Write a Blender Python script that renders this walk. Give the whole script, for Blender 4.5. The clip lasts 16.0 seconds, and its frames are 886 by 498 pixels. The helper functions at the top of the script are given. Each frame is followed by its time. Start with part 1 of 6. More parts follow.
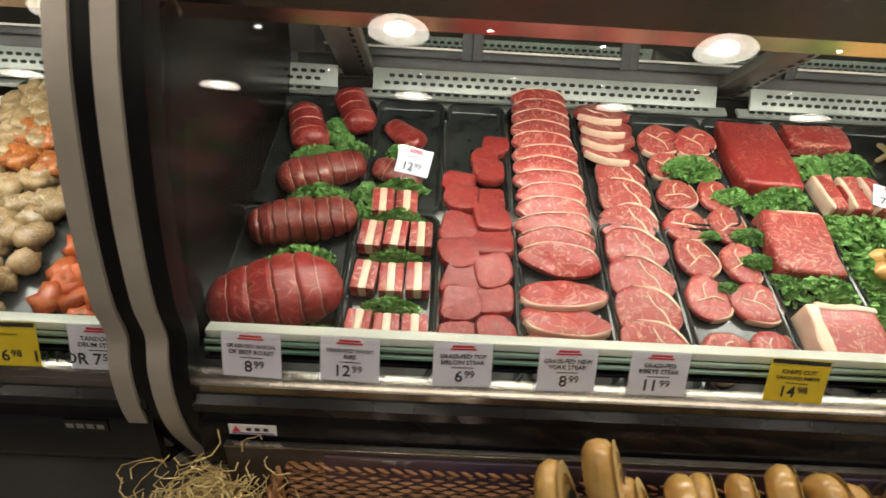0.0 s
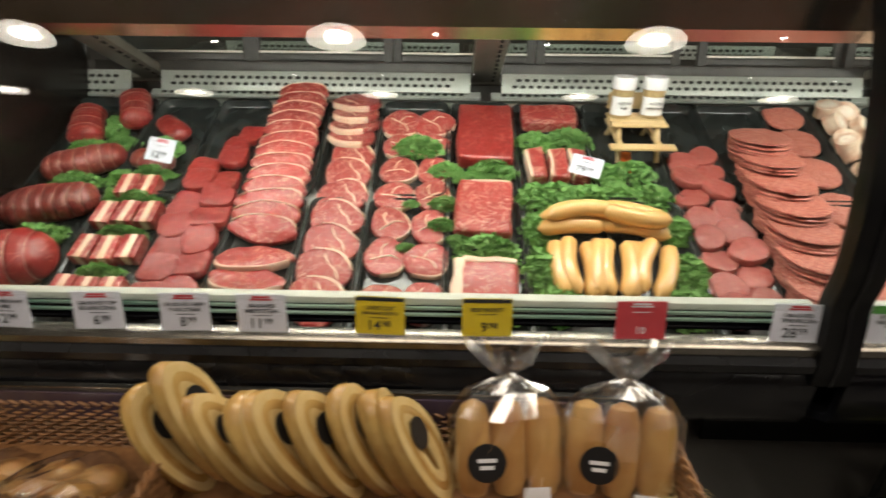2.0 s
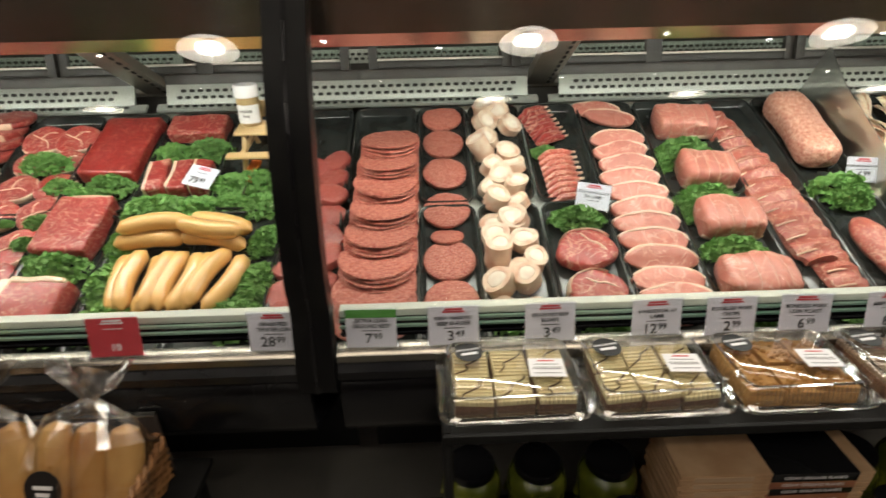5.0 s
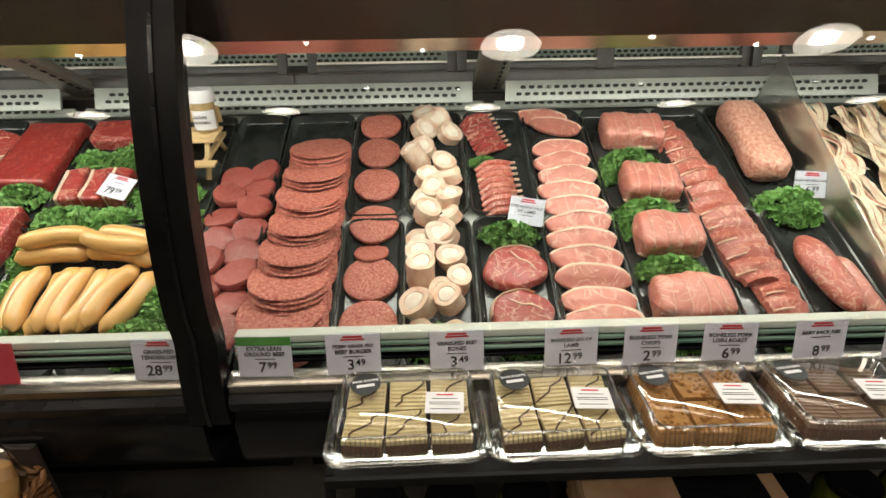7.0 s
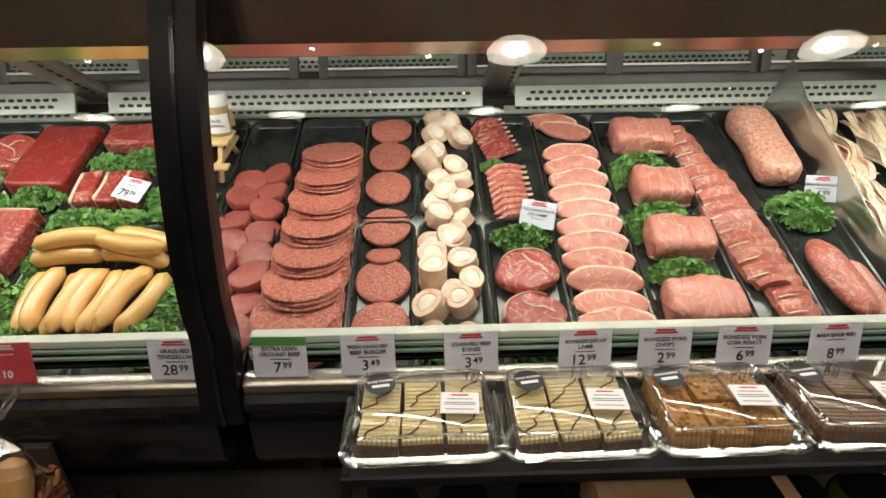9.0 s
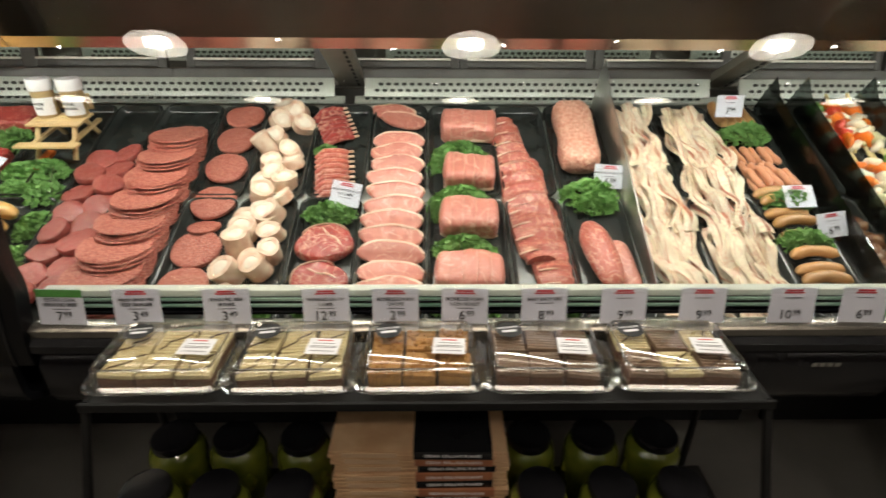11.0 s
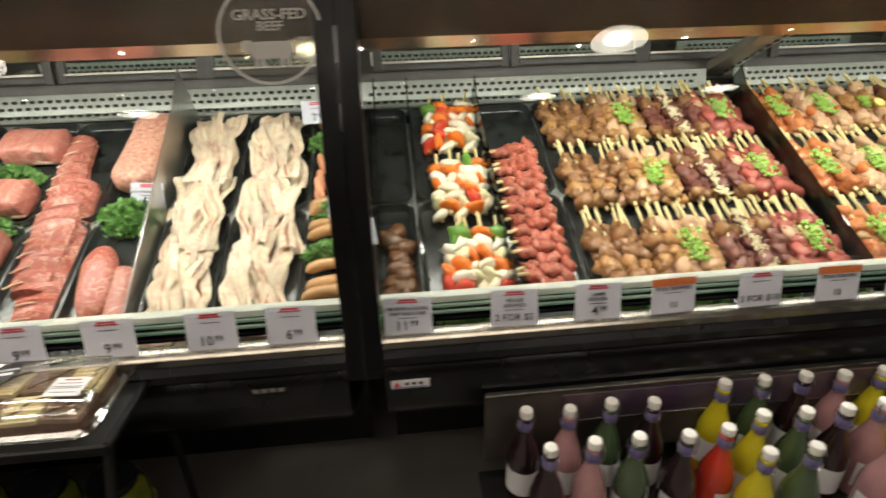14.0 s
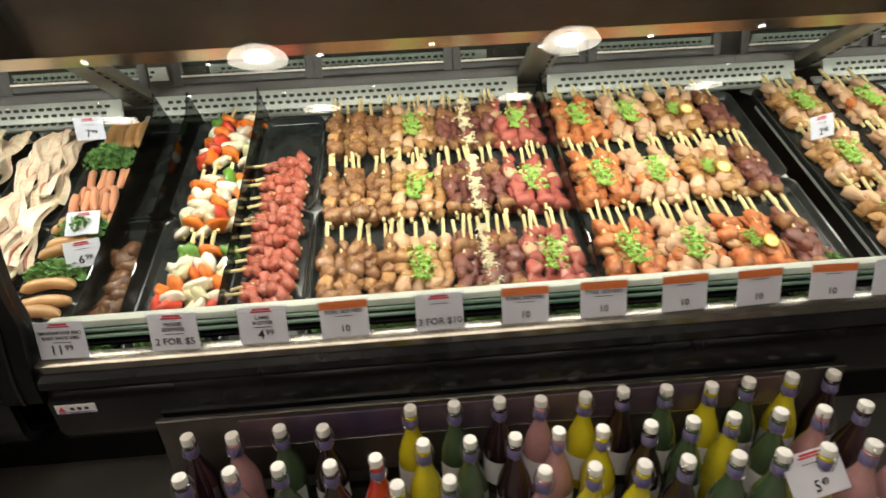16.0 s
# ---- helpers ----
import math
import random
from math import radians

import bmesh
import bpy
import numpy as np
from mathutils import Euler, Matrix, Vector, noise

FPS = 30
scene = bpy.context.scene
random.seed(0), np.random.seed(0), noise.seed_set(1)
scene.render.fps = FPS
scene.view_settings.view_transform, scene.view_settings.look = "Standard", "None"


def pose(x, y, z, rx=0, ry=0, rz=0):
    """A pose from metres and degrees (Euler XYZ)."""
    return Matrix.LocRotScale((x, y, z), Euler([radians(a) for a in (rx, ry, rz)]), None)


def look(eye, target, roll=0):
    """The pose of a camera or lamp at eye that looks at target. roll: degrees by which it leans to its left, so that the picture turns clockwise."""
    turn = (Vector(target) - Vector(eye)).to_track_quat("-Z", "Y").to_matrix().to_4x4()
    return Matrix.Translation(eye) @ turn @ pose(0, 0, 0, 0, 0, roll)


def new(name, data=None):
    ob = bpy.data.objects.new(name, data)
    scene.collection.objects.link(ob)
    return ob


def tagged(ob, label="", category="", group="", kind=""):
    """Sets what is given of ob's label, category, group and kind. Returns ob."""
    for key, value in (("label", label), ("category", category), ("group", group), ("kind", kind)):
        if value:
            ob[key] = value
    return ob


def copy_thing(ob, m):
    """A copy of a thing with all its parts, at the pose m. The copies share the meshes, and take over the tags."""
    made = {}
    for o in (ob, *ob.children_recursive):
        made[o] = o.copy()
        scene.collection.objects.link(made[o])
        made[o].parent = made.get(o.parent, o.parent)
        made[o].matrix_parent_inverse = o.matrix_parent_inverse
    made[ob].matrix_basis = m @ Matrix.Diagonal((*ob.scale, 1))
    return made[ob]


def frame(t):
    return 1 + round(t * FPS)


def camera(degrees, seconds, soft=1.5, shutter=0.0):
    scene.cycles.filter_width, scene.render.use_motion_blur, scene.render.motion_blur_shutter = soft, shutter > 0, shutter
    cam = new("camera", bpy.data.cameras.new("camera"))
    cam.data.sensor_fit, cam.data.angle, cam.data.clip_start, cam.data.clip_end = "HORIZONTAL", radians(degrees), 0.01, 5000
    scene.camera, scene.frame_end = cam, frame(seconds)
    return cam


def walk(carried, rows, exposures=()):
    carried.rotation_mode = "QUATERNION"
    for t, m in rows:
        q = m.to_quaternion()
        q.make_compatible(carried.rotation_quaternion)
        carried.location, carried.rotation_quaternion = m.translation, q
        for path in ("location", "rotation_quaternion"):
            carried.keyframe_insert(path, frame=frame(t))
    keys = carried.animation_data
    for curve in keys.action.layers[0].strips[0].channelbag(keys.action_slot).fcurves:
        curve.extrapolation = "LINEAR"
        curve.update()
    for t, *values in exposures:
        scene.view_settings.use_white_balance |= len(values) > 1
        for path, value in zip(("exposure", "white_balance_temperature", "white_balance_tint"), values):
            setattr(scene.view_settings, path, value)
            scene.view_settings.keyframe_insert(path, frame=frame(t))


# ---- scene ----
cam = camera(80.0, 16.0, shutter=0.5)
PATH = [
    (0, (-0.124, -0.795, 1.523), (-0.087, 0.974, 0.59), 3.5),
    (0.5, (0.023, -0.813, 1.54), (-0.004, 0.956, 0.608), 2.3),
    (1, (0.2, -0.862, 1.544), (0.174, 0.905, 0.608), 2.5),
    (1.5, (0.471, -0.958, 1.543), (0.43, 0.811, 0.61), 1.7),
    (2, (0.768, -1.005, 1.546), (0.737, 0.772, 0.628), 0.5),
    (2.5, (1.006, -0.942, 1.546), (1.053, 0.842, 0.643), -0.0),
    (3, (1.164, -0.903, 1.578), (1.225, 0.875, 0.663), -0.0),
    (3.5, (1.294, -0.888, 1.575), (1.36, 0.886, 0.654), 0.1),
    (4, (1.524, -0.928, 1.581), (1.579, 0.849, 0.664), -0.7),
    (4.5, (1.786, -0.996, 1.585), (1.802, 0.778, 0.661), -1.3),
    (5, (1.932, -0.983, 1.548), (1.969, 0.798, 0.64), -1.3),
    (5.2, (1.999, -0.951, 1.563), (2.038, 0.82, 0.634), -0.9),
    (7.3, (2.144, -0.894, 1.555), (2.19, 0.886, 0.646), -0.8),
    (7.5, (2.137, -0.897, 1.55), (2.182, 0.887, 0.647), -0.8),
    (8, (2.113, -0.901, 1.548), (2.165, 0.89, 0.659), -0.6),
    (8.2, (2.102, -0.901, 1.548), (2.152, 0.891, 0.661), -0.7),
    (10.3, (2.385, -0.972, 1.55), (2.402, 0.815, 0.65), -0.5),
    (10.5, (2.481, -1.001, 1.548), (2.498, 0.796, 0.669), -0.6),
    (11, (2.711, -1.099, 1.577), (2.741, 0.68, 0.661), 0.4),
    (11.5, (2.913, -1.023, 1.508), (2.999, 0.772, 0.629), -0.5),
    (12, (3.145, -0.917, 1.555), (3.259, 0.859, 0.641), -0.6),
    (12.5, (3.325, -0.862, 1.589), (3.464, 0.904, 0.659), -0.7),
    (13, (3.485, -0.879, 1.569), (3.677, 0.894, 0.663), -0.5),
    (13.5, (3.799, -1.004, 1.581), (3.968, 0.773, 0.679), -1.3),
    (14, (4.063, -1.054, 1.557), (4.224, 0.725, 0.656), -1.5),
    (14.5, (4.361, -0.989, 1.561), (4.49, 0.789, 0.654), -2.0),
    (15, (4.549, -0.934, 1.591), (4.692, 0.825, 0.65), -1.8),
    (15.5, (4.753, -1.001, 1.562), (4.874, 0.787, 0.674), -2.1),
    (16, (4.93, -1.071, 1.552), (5.014, 0.717, 0.661), -2.9),
]
walk(cam, [(t, look(eye, target, roll)) for t, eye, target, roll in PATH],
     exposures=[(0.0, 0.22), (2.0, 0.12), (3.5, 0.0), (8.2, -0.08), (10.3, 0.0), (12.5, 0.0), (14.0, 0.15), (16.0, 0.25)])

# ---- light ----
world = bpy.data.worlds.new("store_ambient")
world.use_nodes = True
world.node_tree.nodes["Background"].inputs[0].default_value = (0.9, 0.75, 0.6, 1)
world.node_tree.nodes["Background"].inputs[1].default_value = 0.02
scene.world = world


def area(name, m, sx, sy, watts, colour):
    d = bpy.data.lights.new(name, "AREA")
    d.shape, d.size, d.size_y, d.energy, d.color = "RECTANGLE", sx, sy, watts, colour
    ob = new(name, d)
    ob.matrix_world = m
    return ob


MODULES = (-1.77, 0.53, 2.81, 5.11, 7.41)      # middle of each case section
for xm in MODULES:
    area("case_lamp", look((xm, 0.40, 1.455), (xm, 0.60, 0.90)), 2.1, 0.05, 14.5, (0.98, 0.965, 0.85))
# Added warm overhead fill for the store's ambience, standing for no real fixture.
area("store_ceiling_lamp", look((2.5, -0.7, 6.6), (2.5, -0.6, 0)), 9.0, 1.2, 230.0, (1.0, 0.86, 0.70))

# ---- materials ----


def mat(name, base, rough=0.5, metal=0.0, second=None, scale=8.0, mix=0.6, bump=0.0, bump_scale=60.0, spec=0.5, coat=0.0, sss=0.0, space="Object", vary=0.0):
    m = bpy.data.materials.new(name)
    m.use_nodes = True
    nt = m.node_tree
    b = nt.nodes["Principled BSDF"]
    b.inputs["Base Color"].default_value = (*base, 1)
    b.inputs["Roughness"].default_value = rough
    b.inputs["Metallic"].default_value = metal
    b.inputs["Specular IOR Level"].default_value = spec
    b.inputs["Coat Weight"].default_value = coat
    b.inputs["Coat Roughness"].default_value = 0.12
    if sss:
        b.inputs["Subsurface Weight"].default_value = sss
        b.inputs["Subsurface Radius"].default_value = (0.012, 0.004, 0.002)
        b.inputs["Subsurface Scale"].default_value = 1.0
    tc = nt.nodes.new("ShaderNodeTexCoord")
    src = tc.outputs[space]
    col = None
    if second:
        n = nt.nodes.new("ShaderNodeTexNoise")
        n.inputs["Scale"].default_value, n.inputs["Detail"].default_value = scale, 5.0
        nt.links.new(src, n.inputs["Vector"])
        r = nt.nodes.new("ShaderNodeValToRGB")
        r.color_ramp.elements[0].position, r.color_ramp.elements[1].position = 0.5 - 0.25 * mix, 0.5 + 0.25 * mix
        r.color_ramp.elements[0].color, r.color_ramp.elements[1].color = (*base, 1), (*second, 1)
        nt.links.new(n.outputs["Fac"], r.inputs["Fac"])
        col = r.outputs["Color"]
    if vary:
        info = nt.nodes.new("ShaderNodeObjectInfo")
        h = nt.nodes.new("ShaderNodeHueSaturation")
        mp = nt.nodes.new("ShaderNodeMapRange")
        mp.inputs["To Min"].default_value, mp.inputs["To Max"].default_value = 1 - vary, 1 + vary
        nt.links.new(info.outputs["Random"], mp.inputs["Value"])
        nt.links.new(mp.outputs["Result"], h.inputs["Value"])
        h.inputs["Color"].default_value = (*base, 1)
        if col:
            nt.links.new(col, h.inputs["Color"])
        col = h.outputs["Color"]
    if col:
        nt.links.new(col, b.inputs["Base Color"])
    if bump:
        n2 = nt.nodes.new("ShaderNodeTexNoise")
        n2.inputs["Scale"].default_value, n2.inputs["Detail"].default_value = bump_scale, 4.0
        nt.links.new(src, n2.inputs["Vector"])
        bp = nt.nodes.new("ShaderNodeBump")
        bp.inputs["Strength"].default_value, bp.inputs["Distance"].default_value = bump, 0.004
        nt.links.new(n2.outputs["Fac"], bp.inputs["Height"])
        nt.links.new(bp.outputs["Normal"], b.inputs["Normal"])
    return m


def meat(name, lean, deep, fat, veins=14.0, amount=0.5, rough=0.32):
    """Lean flesh with a darker mottle and thin pale fat veins."""
    m = mat(name, lean, rough, second=deep, scale=38.0, mix=1.1, bump=0.45, bump_scale=210.0, sss=0.05, coat=0.12, vary=0.14)
    nt = m.node_tree
    b = nt.nodes["Principled BSDF"]
    old = b.inputs["Base Color"].links[0].from_socket
    tc = nt.nodes.new("ShaderNodeTexCoord")
    info = nt.nodes.new("ShaderNodeObjectInfo")
    add = nt.nodes.new("ShaderNodeVectorMath")
    add.operation = "MULTIPLY_ADD"
    add.inputs[1].default_value = (3.0, 3.0, 3.0)
    nt.links.new(info.outputs["Random"], add.inputs[0])
    nt.links.new(tc.outputs["Object"], add.inputs[2])
    n = nt.nodes.new("ShaderNodeTexNoise")
    n.inputs["Scale"].default_value, n.inputs["Detail"].default_value, n.inputs["Distortion"].default_value = 2.6 * veins, 3.0, 1.6
    nt.links.new(add.outputs[0], n.inputs["Vector"])
    sub = nt.nodes.new("ShaderNodeMath")
    sub.operation = "SUBTRACT"
    sub.inputs[1].default_value = 0.5
    ab = nt.nodes.new("ShaderNodeMath")
    ab.operation = "ABSOLUTE"
    r = nt.nodes.new("ShaderNodeValToRGB")
    r.color_ramp.elements[0].color, r.color_ramp.elements[1].color = (0.62, 0.62, 0.62, 1), (0, 0, 0, 1)
    r.color_ramp.elements[0].position, r.color_ramp.elements[1].position = 0.008, 0.012 + 0.05 * amount
    nt.links.new(n.outputs["Fac"], sub.inputs[0])
    nt.links.new(sub.outputs[0], ab.inputs[0])
    nt.links.new(ab.outputs[0], r.inputs["Fac"])
    mx = nt.nodes.new("ShaderNodeMix")
    mx.data_type = "RGBA"
    nt.links.new(r.outputs["Color"], mx.inputs["Factor"])
    nt.links.new(old, mx.inputs["A"])
    mx.inputs["B"].default_value = (*fat, 1)
    nt.links.new(mx.outputs["Result"], b.inputs["Base Color"])
    return m


def clear(name, tint=(1, 1, 1), gloss=1.0, rough=0.0, base_gloss=0.045):
    """Thin clear glass or film: see-through, with Fresnel gloss."""
    m = bpy.data.materials.new(name)
    m.use_nodes = True
    nt = m.node_tree
    nt.nodes.clear()
    out = nt.nodes.new("ShaderNodeOutputMaterial")
    t = nt.nodes.new("ShaderNodeBsdfTransparent")
    t.inputs[0].default_value = (*tint, 1)
    g = nt.nodes.new("ShaderNodeBsdfGlossy")
    g.inputs["Roughness"].default_value = rough
    lw = nt.nodes.new("ShaderNodeLayerWeight")
    lw.inputs["Blend"].default_value = 0.5
    f = nt.nodes.new("ShaderNodeMath")
    f.operation = "POWER"
    f.inputs[1].default_value = 5.0
    nt.links.new(lw.outputs["Facing"], f.inputs[0])
    k = nt.nodes.new("ShaderNodeMath")
    k.operation = "MULTIPLY_ADD"
    k.inputs[1].default_value, k.inputs[2].default_value = 0.95 * gloss, base_gloss * gloss
    mx = nt.nodes.new("ShaderNodeMixShader")
    nt.links.new(f.outputs[0], k.inputs[0])
    nt.links.new(k.outputs[0], mx.inputs[0])
    nt.links.new(t.outputs[0], mx.inputs[1])
    nt.links.new(g.outputs[0], mx.inputs[2])
    nt.links.new(mx.outputs[0], out.inputs[0])
    return m


def glow(name, colour, strength):
    m = bpy.data.materials.new(name)
    m.use_nodes = True
    nt = m.node_tree
    nt.nodes.clear()
    out = nt.nodes.new("ShaderNodeOutputMaterial")
    e = nt.nodes.new("ShaderNodeEmission")
    e.inputs[0].default_value, e.inputs[1].default_value = (*colour, 1), strength
    nt.links.new(e.outputs[0], out.inputs[0])
    return m


FAT = (0.80, 0.62, 0.48)
M_BLACK = mat("black_enamel", (0.004, 0.004, 0.006), 0.22, second=(0.013, 0.013, 0.014), scale=5, bump=0.03, bump_scale=14, spec=0.32)
M_POST = mat("black_trim", (0.004, 0.004, 0.005), 0.36, second=(0.009, 0.009, 0.009), scale=9, spec=0.18)
M_TRAY = mat("black_tray_plastic", (0.014, 0.016, 0.016), 0.22, second=(0.035, 0.04, 0.038), scale=12, bump=0.08, bump_scale=40)
M_STEEL = mat("brushed_steel", (0.55, 0.54, 0.51), 0.27, 1.0, second=(0.40, 0.39, 0.36), scale=4, bump=0.08, bump_scale=25)
M_LEDGE = mat("worn_ledge_metal", (0.30, 0.28, 0.25), 0.24, 0.9, second=(0.17, 0.16, 0.14), scale=9, mix=1.2, bump=0.1, bump_scale=60)
M_ALU = mat("brushed_aluminium", (0.62, 0.58, 0.52), 0.42, 0.55, second=(0.50, 0.46, 0.41), scale=6, bump=0.06, bump_scale=80)
M_CANOPY = mat("polished_steel", (0.62, 0.57, 0.52), 0.20, 1.0, second=(0.44, 0.40, 0.36), scale=3, bump=0.05, bump_scale=6)
M_GALV = mat("galvanised_steel", (0.34, 0.32, 0.28), 0.42, 0.7, second=(0.22, 0.21, 0.18), scale=14, mix=1.2, bump=0.06, bump_scale=60)
M_VENT = mat("vent_paint", (0.44, 0.46, 0.42), 0.38, 0.25, second=(0.34, 0.36, 0.33), scale=6)
# Near-black that paints the shade inside holes and slots; nothing is cut through.
M_HOLE = mat("hole_shade", (0.015, 0.015, 0.014), 0.8)
M_STRING = mat("butcher_string", (0.62, 0.42, 0.33), 0.7)
M_WHITE = mat("white_rail_paint", (0.62, 0.65, 0.59), 0.35, second=(0.52, 0.55, 0.50), scale=7)
M_DECK = mat("deck_paint", (0.60, 0.62, 0.58), 0.4, second=(0.48, 0.5, 0.47), scale=5)
M_FRAME = mat("dark_door_frame", (0.03, 0.026, 0.024), 0.4, second=(0.05, 0.045, 0.04), scale=10)
M_GLASS = clear("case_glass", (0.97, 0.985, 0.975), 1.0)
M_DOORGLASS = clear("door_glass", (0.86, 0.92, 0.90), 1.0, 0.02, 0.12)
M_EDGE = mat("green_glass_edge", (0.10, 0.20, 0.15), 0.08, second=(0.30, 0.42, 0.35), scale=3, spec=0.8)
M_FLOOR = mat("concrete_floor", (0.115, 0.11, 0.10), 0.5, second=(0.19, 0.18, 0.165), scale=3.5, mix=1.2, bump=0.12, bump_scale=30, space="Object")
# Brown set so the polished canopy picks up a warm reflection.
M_WALL = mat("store_wall", (0.34, 0.22, 0.14), 0.7, second=(0.16, 0.10, 0.07), scale=0.9, mix=1.2)
M_CEIL = mat("store_ceiling", (0.05, 0.038, 0.03), 0.8, second=(0.085, 0.06, 0.045), scale=1.0)
M_CARD = mat("tag_card", (0.80, 0.80, 0.82), 0.35, second=(0.76, 0.76, 0.79), scale=20)
M_YELLOW = mat("yellow_card", (0.82, 0.62, 0.02), 0.35, second=(0.76, 0.56, 0.02), scale=20)
M_RED = mat("red_card", (0.62, 0.06, 0.07), 0.35, second=(0.56, 0.05, 0.06), scale=20)
M_GREEN = mat("green_header", (0.10, 0.33, 0.06), 0.4)
M_ORANGE = mat("orange_header", (0.75, 0.20, 0.05), 0.4)
M_INK = mat("ink", (0.015, 0.015, 0.018), 0.5)
M_REDINK = mat("red_ink", (0.60, 0.03, 0.04), 0.5)
M_PALEINK = mat("pale_ink", (0.78, 0.72, 0.70), 0.5)
M_SLEEVE = clear("tag_sleeve", (0.93, 0.94, 0.98), 0.9, 0.08)
M_BULB = glow("lamp_bulb", (1.0, 0.90, 0.74), 75.0)
M_DOME = glow("lamp_dome", (1.0, 0.90, 0.75), 9.0)
M_SPOT = glow("spot_bulb", (1.0, 0.95, 0.88), 60.0)

M_BEEF = meat("beef", (0.33, 0.032, 0.028), (0.20, 0.016, 0.016), (0.50, 0.16, 0.12), 6, 0.16)
M_BEEFM = meat("marbled_beef", (0.38, 0.046, 0.040), (0.24, 0.026, 0.024), (0.70, 0.40, 0.31), 9, 0.32)
M_BEEFB = meat("brown_beef", (0.20, 0.030, 0.024), (0.125, 0.018, 0.016), (0.36, 0.12, 0.08), 9, 0.3)
M_TENDER = meat("tenderloin", (0.36, 0.080, 0.066), (0.25, 0.046, 0.040), (0.52, 0.22, 0.17), 10, 0.18)
M_PORK = meat("pork", (0.55, 0.215, 0.165), (0.44, 0.140, 0.110), (0.74, 0.48, 0.38), 5, 0.18)
M_PORKR = meat("pork_red", (0.47, 0.13, 0.095), (0.33, 0.075, 0.055), (0.76, 0.48, 0.36), 10, 0.5)
M_LAMB = meat("lamb", (0.36, 0.05, 0.042), (0.22, 0.026, 0.024), (0.70, 0.42, 0.32), 6, 0.4)
M_FAT = mat("fat", (0.80, 0.66, 0.50), 0.35, second=(0.66, 0.38, 0.28), scale=22, mix=1.2, bump=0.2, sss=0.1, vary=0.06)
M_MINCE = mat("mince", (0.31, 0.052, 0.038), 0.42, second=(0.56, 0.23, 0.17), scale=130, mix=0.55, bump=1.0, bump_scale=150, vary=0.13)
M_PMINCE = mat("pork_mince", (0.50, 0.18, 0.125), 0.45, second=(0.74, 0.45, 0.34), scale=95, mix=0.6, bump=0.9, bump_scale=140)
M_BONE = mat("bone", (0.80, 0.70, 0.55), 0.45, second=(0.52, 0.24, 0.15), scale=30, mix=1.0, bump=0.3, bump_scale=70, vary=0.1)
M_MARROW = mat("marrow", (0.82, 0.77, 0.66), 0.5, second=(0.72, 0.58, 0.48), scale=40, bump=0.3)
M_BACON = meat("bacon", (0.78, 0.69, 0.53), (0.72, 0.58, 0.42), (0.60, 0.33, 0.24), 4, 0.5)
M_BACONL = meat("bacon_lean", (0.50, 0.20, 0.13), (0.38, 0.13, 0.08), (0.66, 0.44, 0.32), 8, 0.5)
M_SAUS = mat("sausage_yellow", (0.66, 0.37, 0.11), 0.28, second=(0.76, 0.46, 0.18), scale=14, mix=1.0, bump=0.12, bump_scale=60, coat=0.3, vary=0.06)
M_SAUSP = mat("sausage_pink", (0.62, 0.27, 0.15), 0.3, second=(0.70, 0.36, 0.22), scale=20, coat=0.3, vary=0.08)
M_SAUSB = mat("sausage_brown", (0.46, 0.24, 0.09), 0.3, second=(0.56, 0.32, 0.14), scale=20, coat=0.3, vary=0.1)
M_LEAF = mat("parsley_leaf", (0.095, 0.235, 0.050), 0.6, second=(0.22, 0.42, 0.12), scale=60, mix=1.2, vary=0.15)
M_KBROWN = meat("kebab_brown", (0.34, 0.16, 0.065), (0.17, 0.068, 0.03), (0.50, 0.30, 0.14), 22, 0.6, 0.2)
M_KGOLD = meat("kebab_gold", (0.50, 0.27, 0.09), (0.32, 0.13, 0.045), (0.62, 0.42, 0.22), 20, 0.6, 0.2)
M_KDARK = meat("kebab_dark", (0.24, 0.085, 0.065), (0.13, 0.04, 0.033), (0.30, 0.14, 0.10), 22, 0.5, 0.2)
M_KRED = meat("kebab_red", (0.46, 0.12, 0.095), (0.34, 0.07, 0.055), (0.55, 0.2, 0.16), 20, 0.4, 0.25)
M_KLAMB = meat("kebab_lamb", (0.50, 0.13, 0.085), (0.36, 0.07, 0.05), (0.66, 0.34, 0.22), 16, 0.4, 0.25)
M_KORANGE = meat("kebab_orange", (0.62, 0.21, 0.065), (0.46, 0.11, 0.04), (0.72, 0.40, 0.18), 18, 0.5, 0.22)
M_KPALE = meat("kebab_pale", (0.68, 0.44, 0.27), (0.60, 0.33, 0.19), (0.74, 0.54, 0.36), 18, 0.5, 0.25)
M_STICK = mat("skewer_wood", (0.78, 0.66, 0.34), 0.6, second=(0.70, 0.55, 0.26), scale=40, vary=0.08)
M_WOOD = mat("pale_pine", (0.66, 0.48, 0.25), 0.5, second=(0.55, 0.38, 0.18), scale=18, bump=0.1)
M_SESAME = mat("sesame", (0.74, 0.66, 0.42), 0.5, vary=0.08)
M_ONION = mat("spring_onion", (0.22, 0.46, 0.05), 0.35, second=(0.40, 0.60, 0.14), scale=60)

# ---- building helpers ----
rnd = random.Random(7)


def part(name, bm, material, parent=None, label="", smooth=True, m=None):
    """Links a bmesh as one mesh object under a thing."""
    bmesh.ops.recalc_face_normals(bm, faces=bm.faces)
    me = bpy.data.meshes.new(name)
    bm.to_mesh(me)
    bm.free()
    if smooth:
        me.shade_smooth()
        me.set_sharp_from_angle(angle=radians(38))
    me.materials.append(material)
    ob = new(name, me)
    if parent:
        ob.parent = parent
    if m is not None:
        ob.matrix_local = m
    if label:
        ob["label"] = label
    return ob


